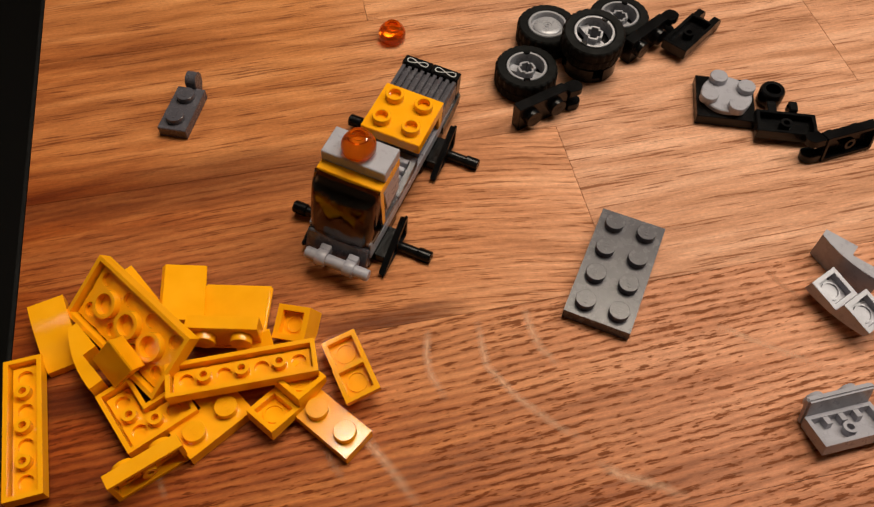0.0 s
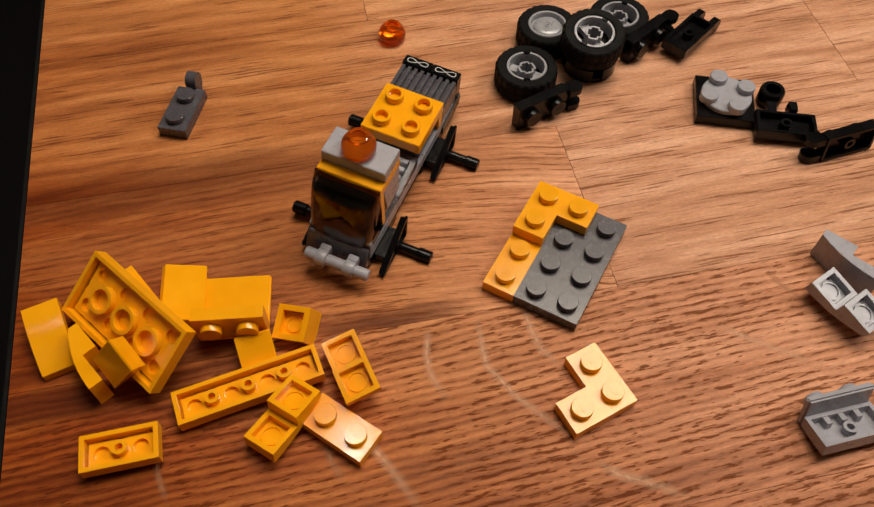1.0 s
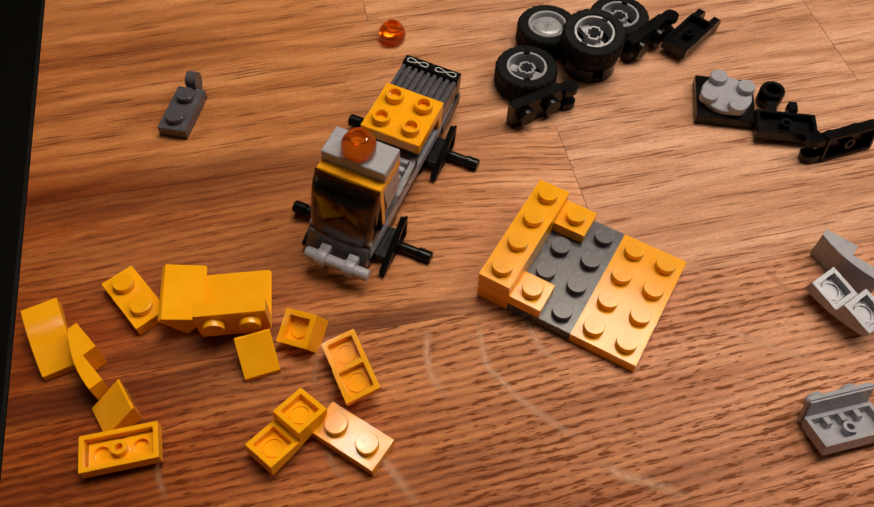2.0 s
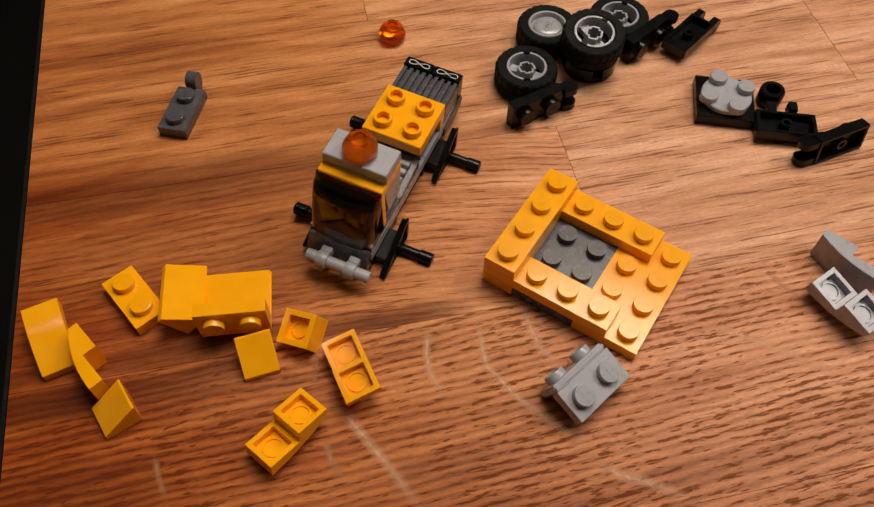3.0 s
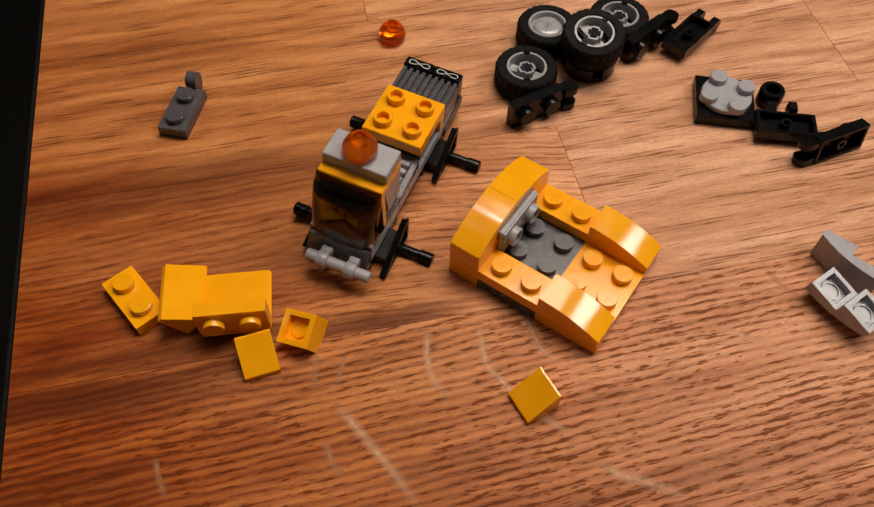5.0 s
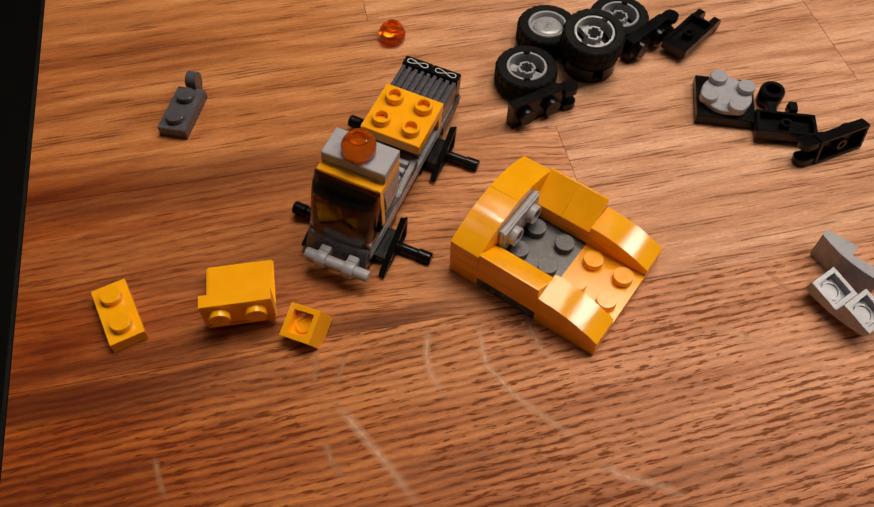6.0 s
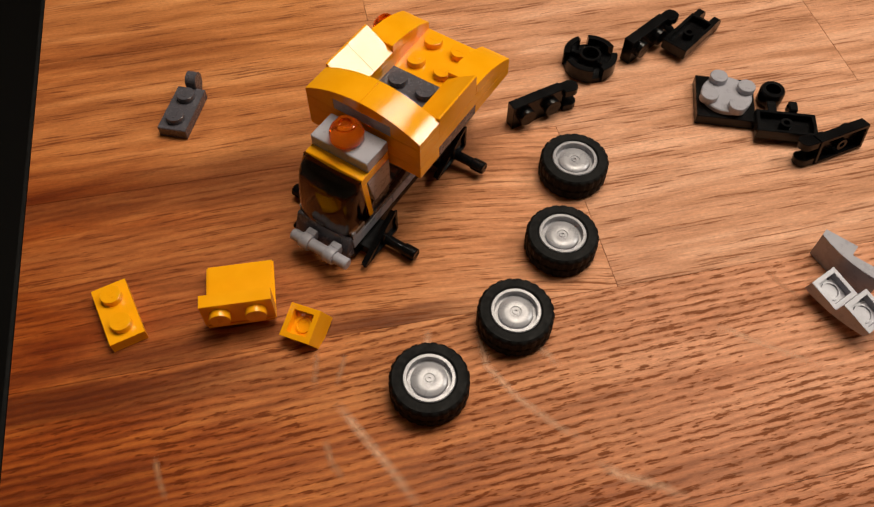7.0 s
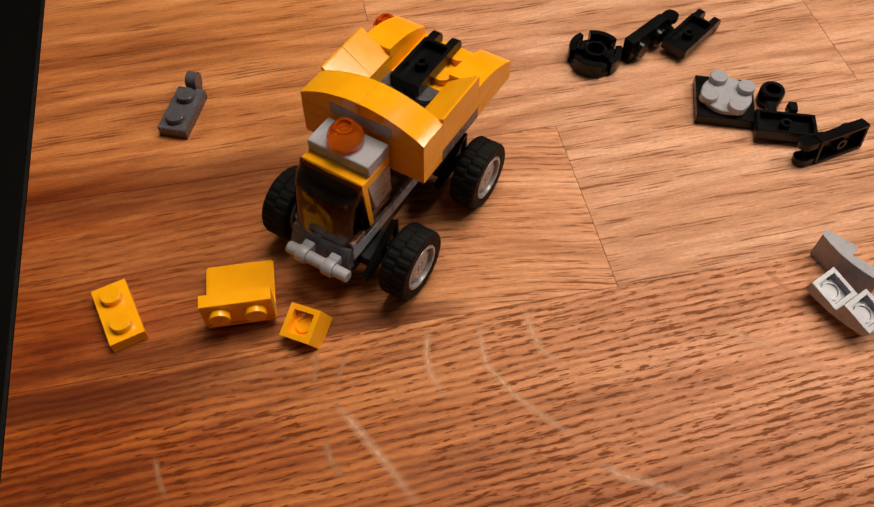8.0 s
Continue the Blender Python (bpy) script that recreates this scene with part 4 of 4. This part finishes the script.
    steps(wedge_h, [(0, at(-62.3, 86.5, 6.5, -9.0, 47.7, 2.2)), (29, at(49.92, 61.25, 0, 0, 0, 118.5))] + in_bed(30, at(8, 8, 6.4, 0, 0, -90)))
    STAND = Matrix(((0, 1, 0, 0), (0, 0, -1, 0), (-1, 0, 0, 0), (0, 0, 0, 1)))
    steps(yellow_bracket, [(0, at(-54.6, 85.9, 11.3, 0, 0, -1.0) @ STAND), (4, at(-54.0, 87.4, 11.3, 0, 0, 5.0) @ STAND), (7, at(-53.7, 88.4, 11.3, 0, 0, 7.0) @ STAND), (28, at(-52.9, 90.6, 11.3, 0, 0, 9.8) @ STAND)])
    W = {"w1": at(35.2, 136.0, 3.35), "w2": at(30.3, 112.3, 3.35), "w3": at(18.1, 90.8, 3.35), "w4": at(-1.3, 73.85, 3.35)}
    HEAP = [at(43.0, 176.6, 10.2, 188, 0, 0) @ at(0, 0, 0, 0, 0, 15), at(31.5, 187.1, 3.4), at(53.1, 191.7, 3.4, 180, 0, 0), at(24.5, 169.4, 3.4, 180, 0, 20)]
    SEAT = [at(3.0, -18.2, 2.8, 90, 0, 0), at(-28.7, -18.2, 2.8, 90, 0, 0), at(3.0, 14.9, 2.8, -90, 0, 0), at(-28.7, 14.9, 2.8, -90, 0, 0)]
    for n in range(4):
        go, fit_on = 32 + n, 36 + n
        steps(wheels[n], [(0, HEAP[n]), (go, W["w%d" % (n + 1)])] + [(k, TRUCK[k] @ SEAT[n]) for k in range(fit_on, 41)])
    steps(hinge_bed, [(0, at(20.0, 153.6, 0, 90, 0, 31.0)), (6, at(18.51, 154.19, 0, 90, 0, 29.0)), (40, BED[40] @ at(18.0, 20.5, 8.2, 180, 0, 0))])
    steps(hinge_p5, [(0, at(117.0, 146.0, 0.3, 99, 0, 199.0)), (14, at(114.6, 146.4, 0.3, 99, 0, 204.0))])
    steps(loose_lamp, [(0, at(-14.3, 187.5, 0.3, 8, 4, 0)), (31, at(-16.2, 190.2, 0.3, 8, 4, 0))])
    steps(round_base, [(0, at(43.4, 177.0, 0, 0, 0, 12)), (40, at(45.1, 179.1, 0, 0, 0, 20))])


motions()
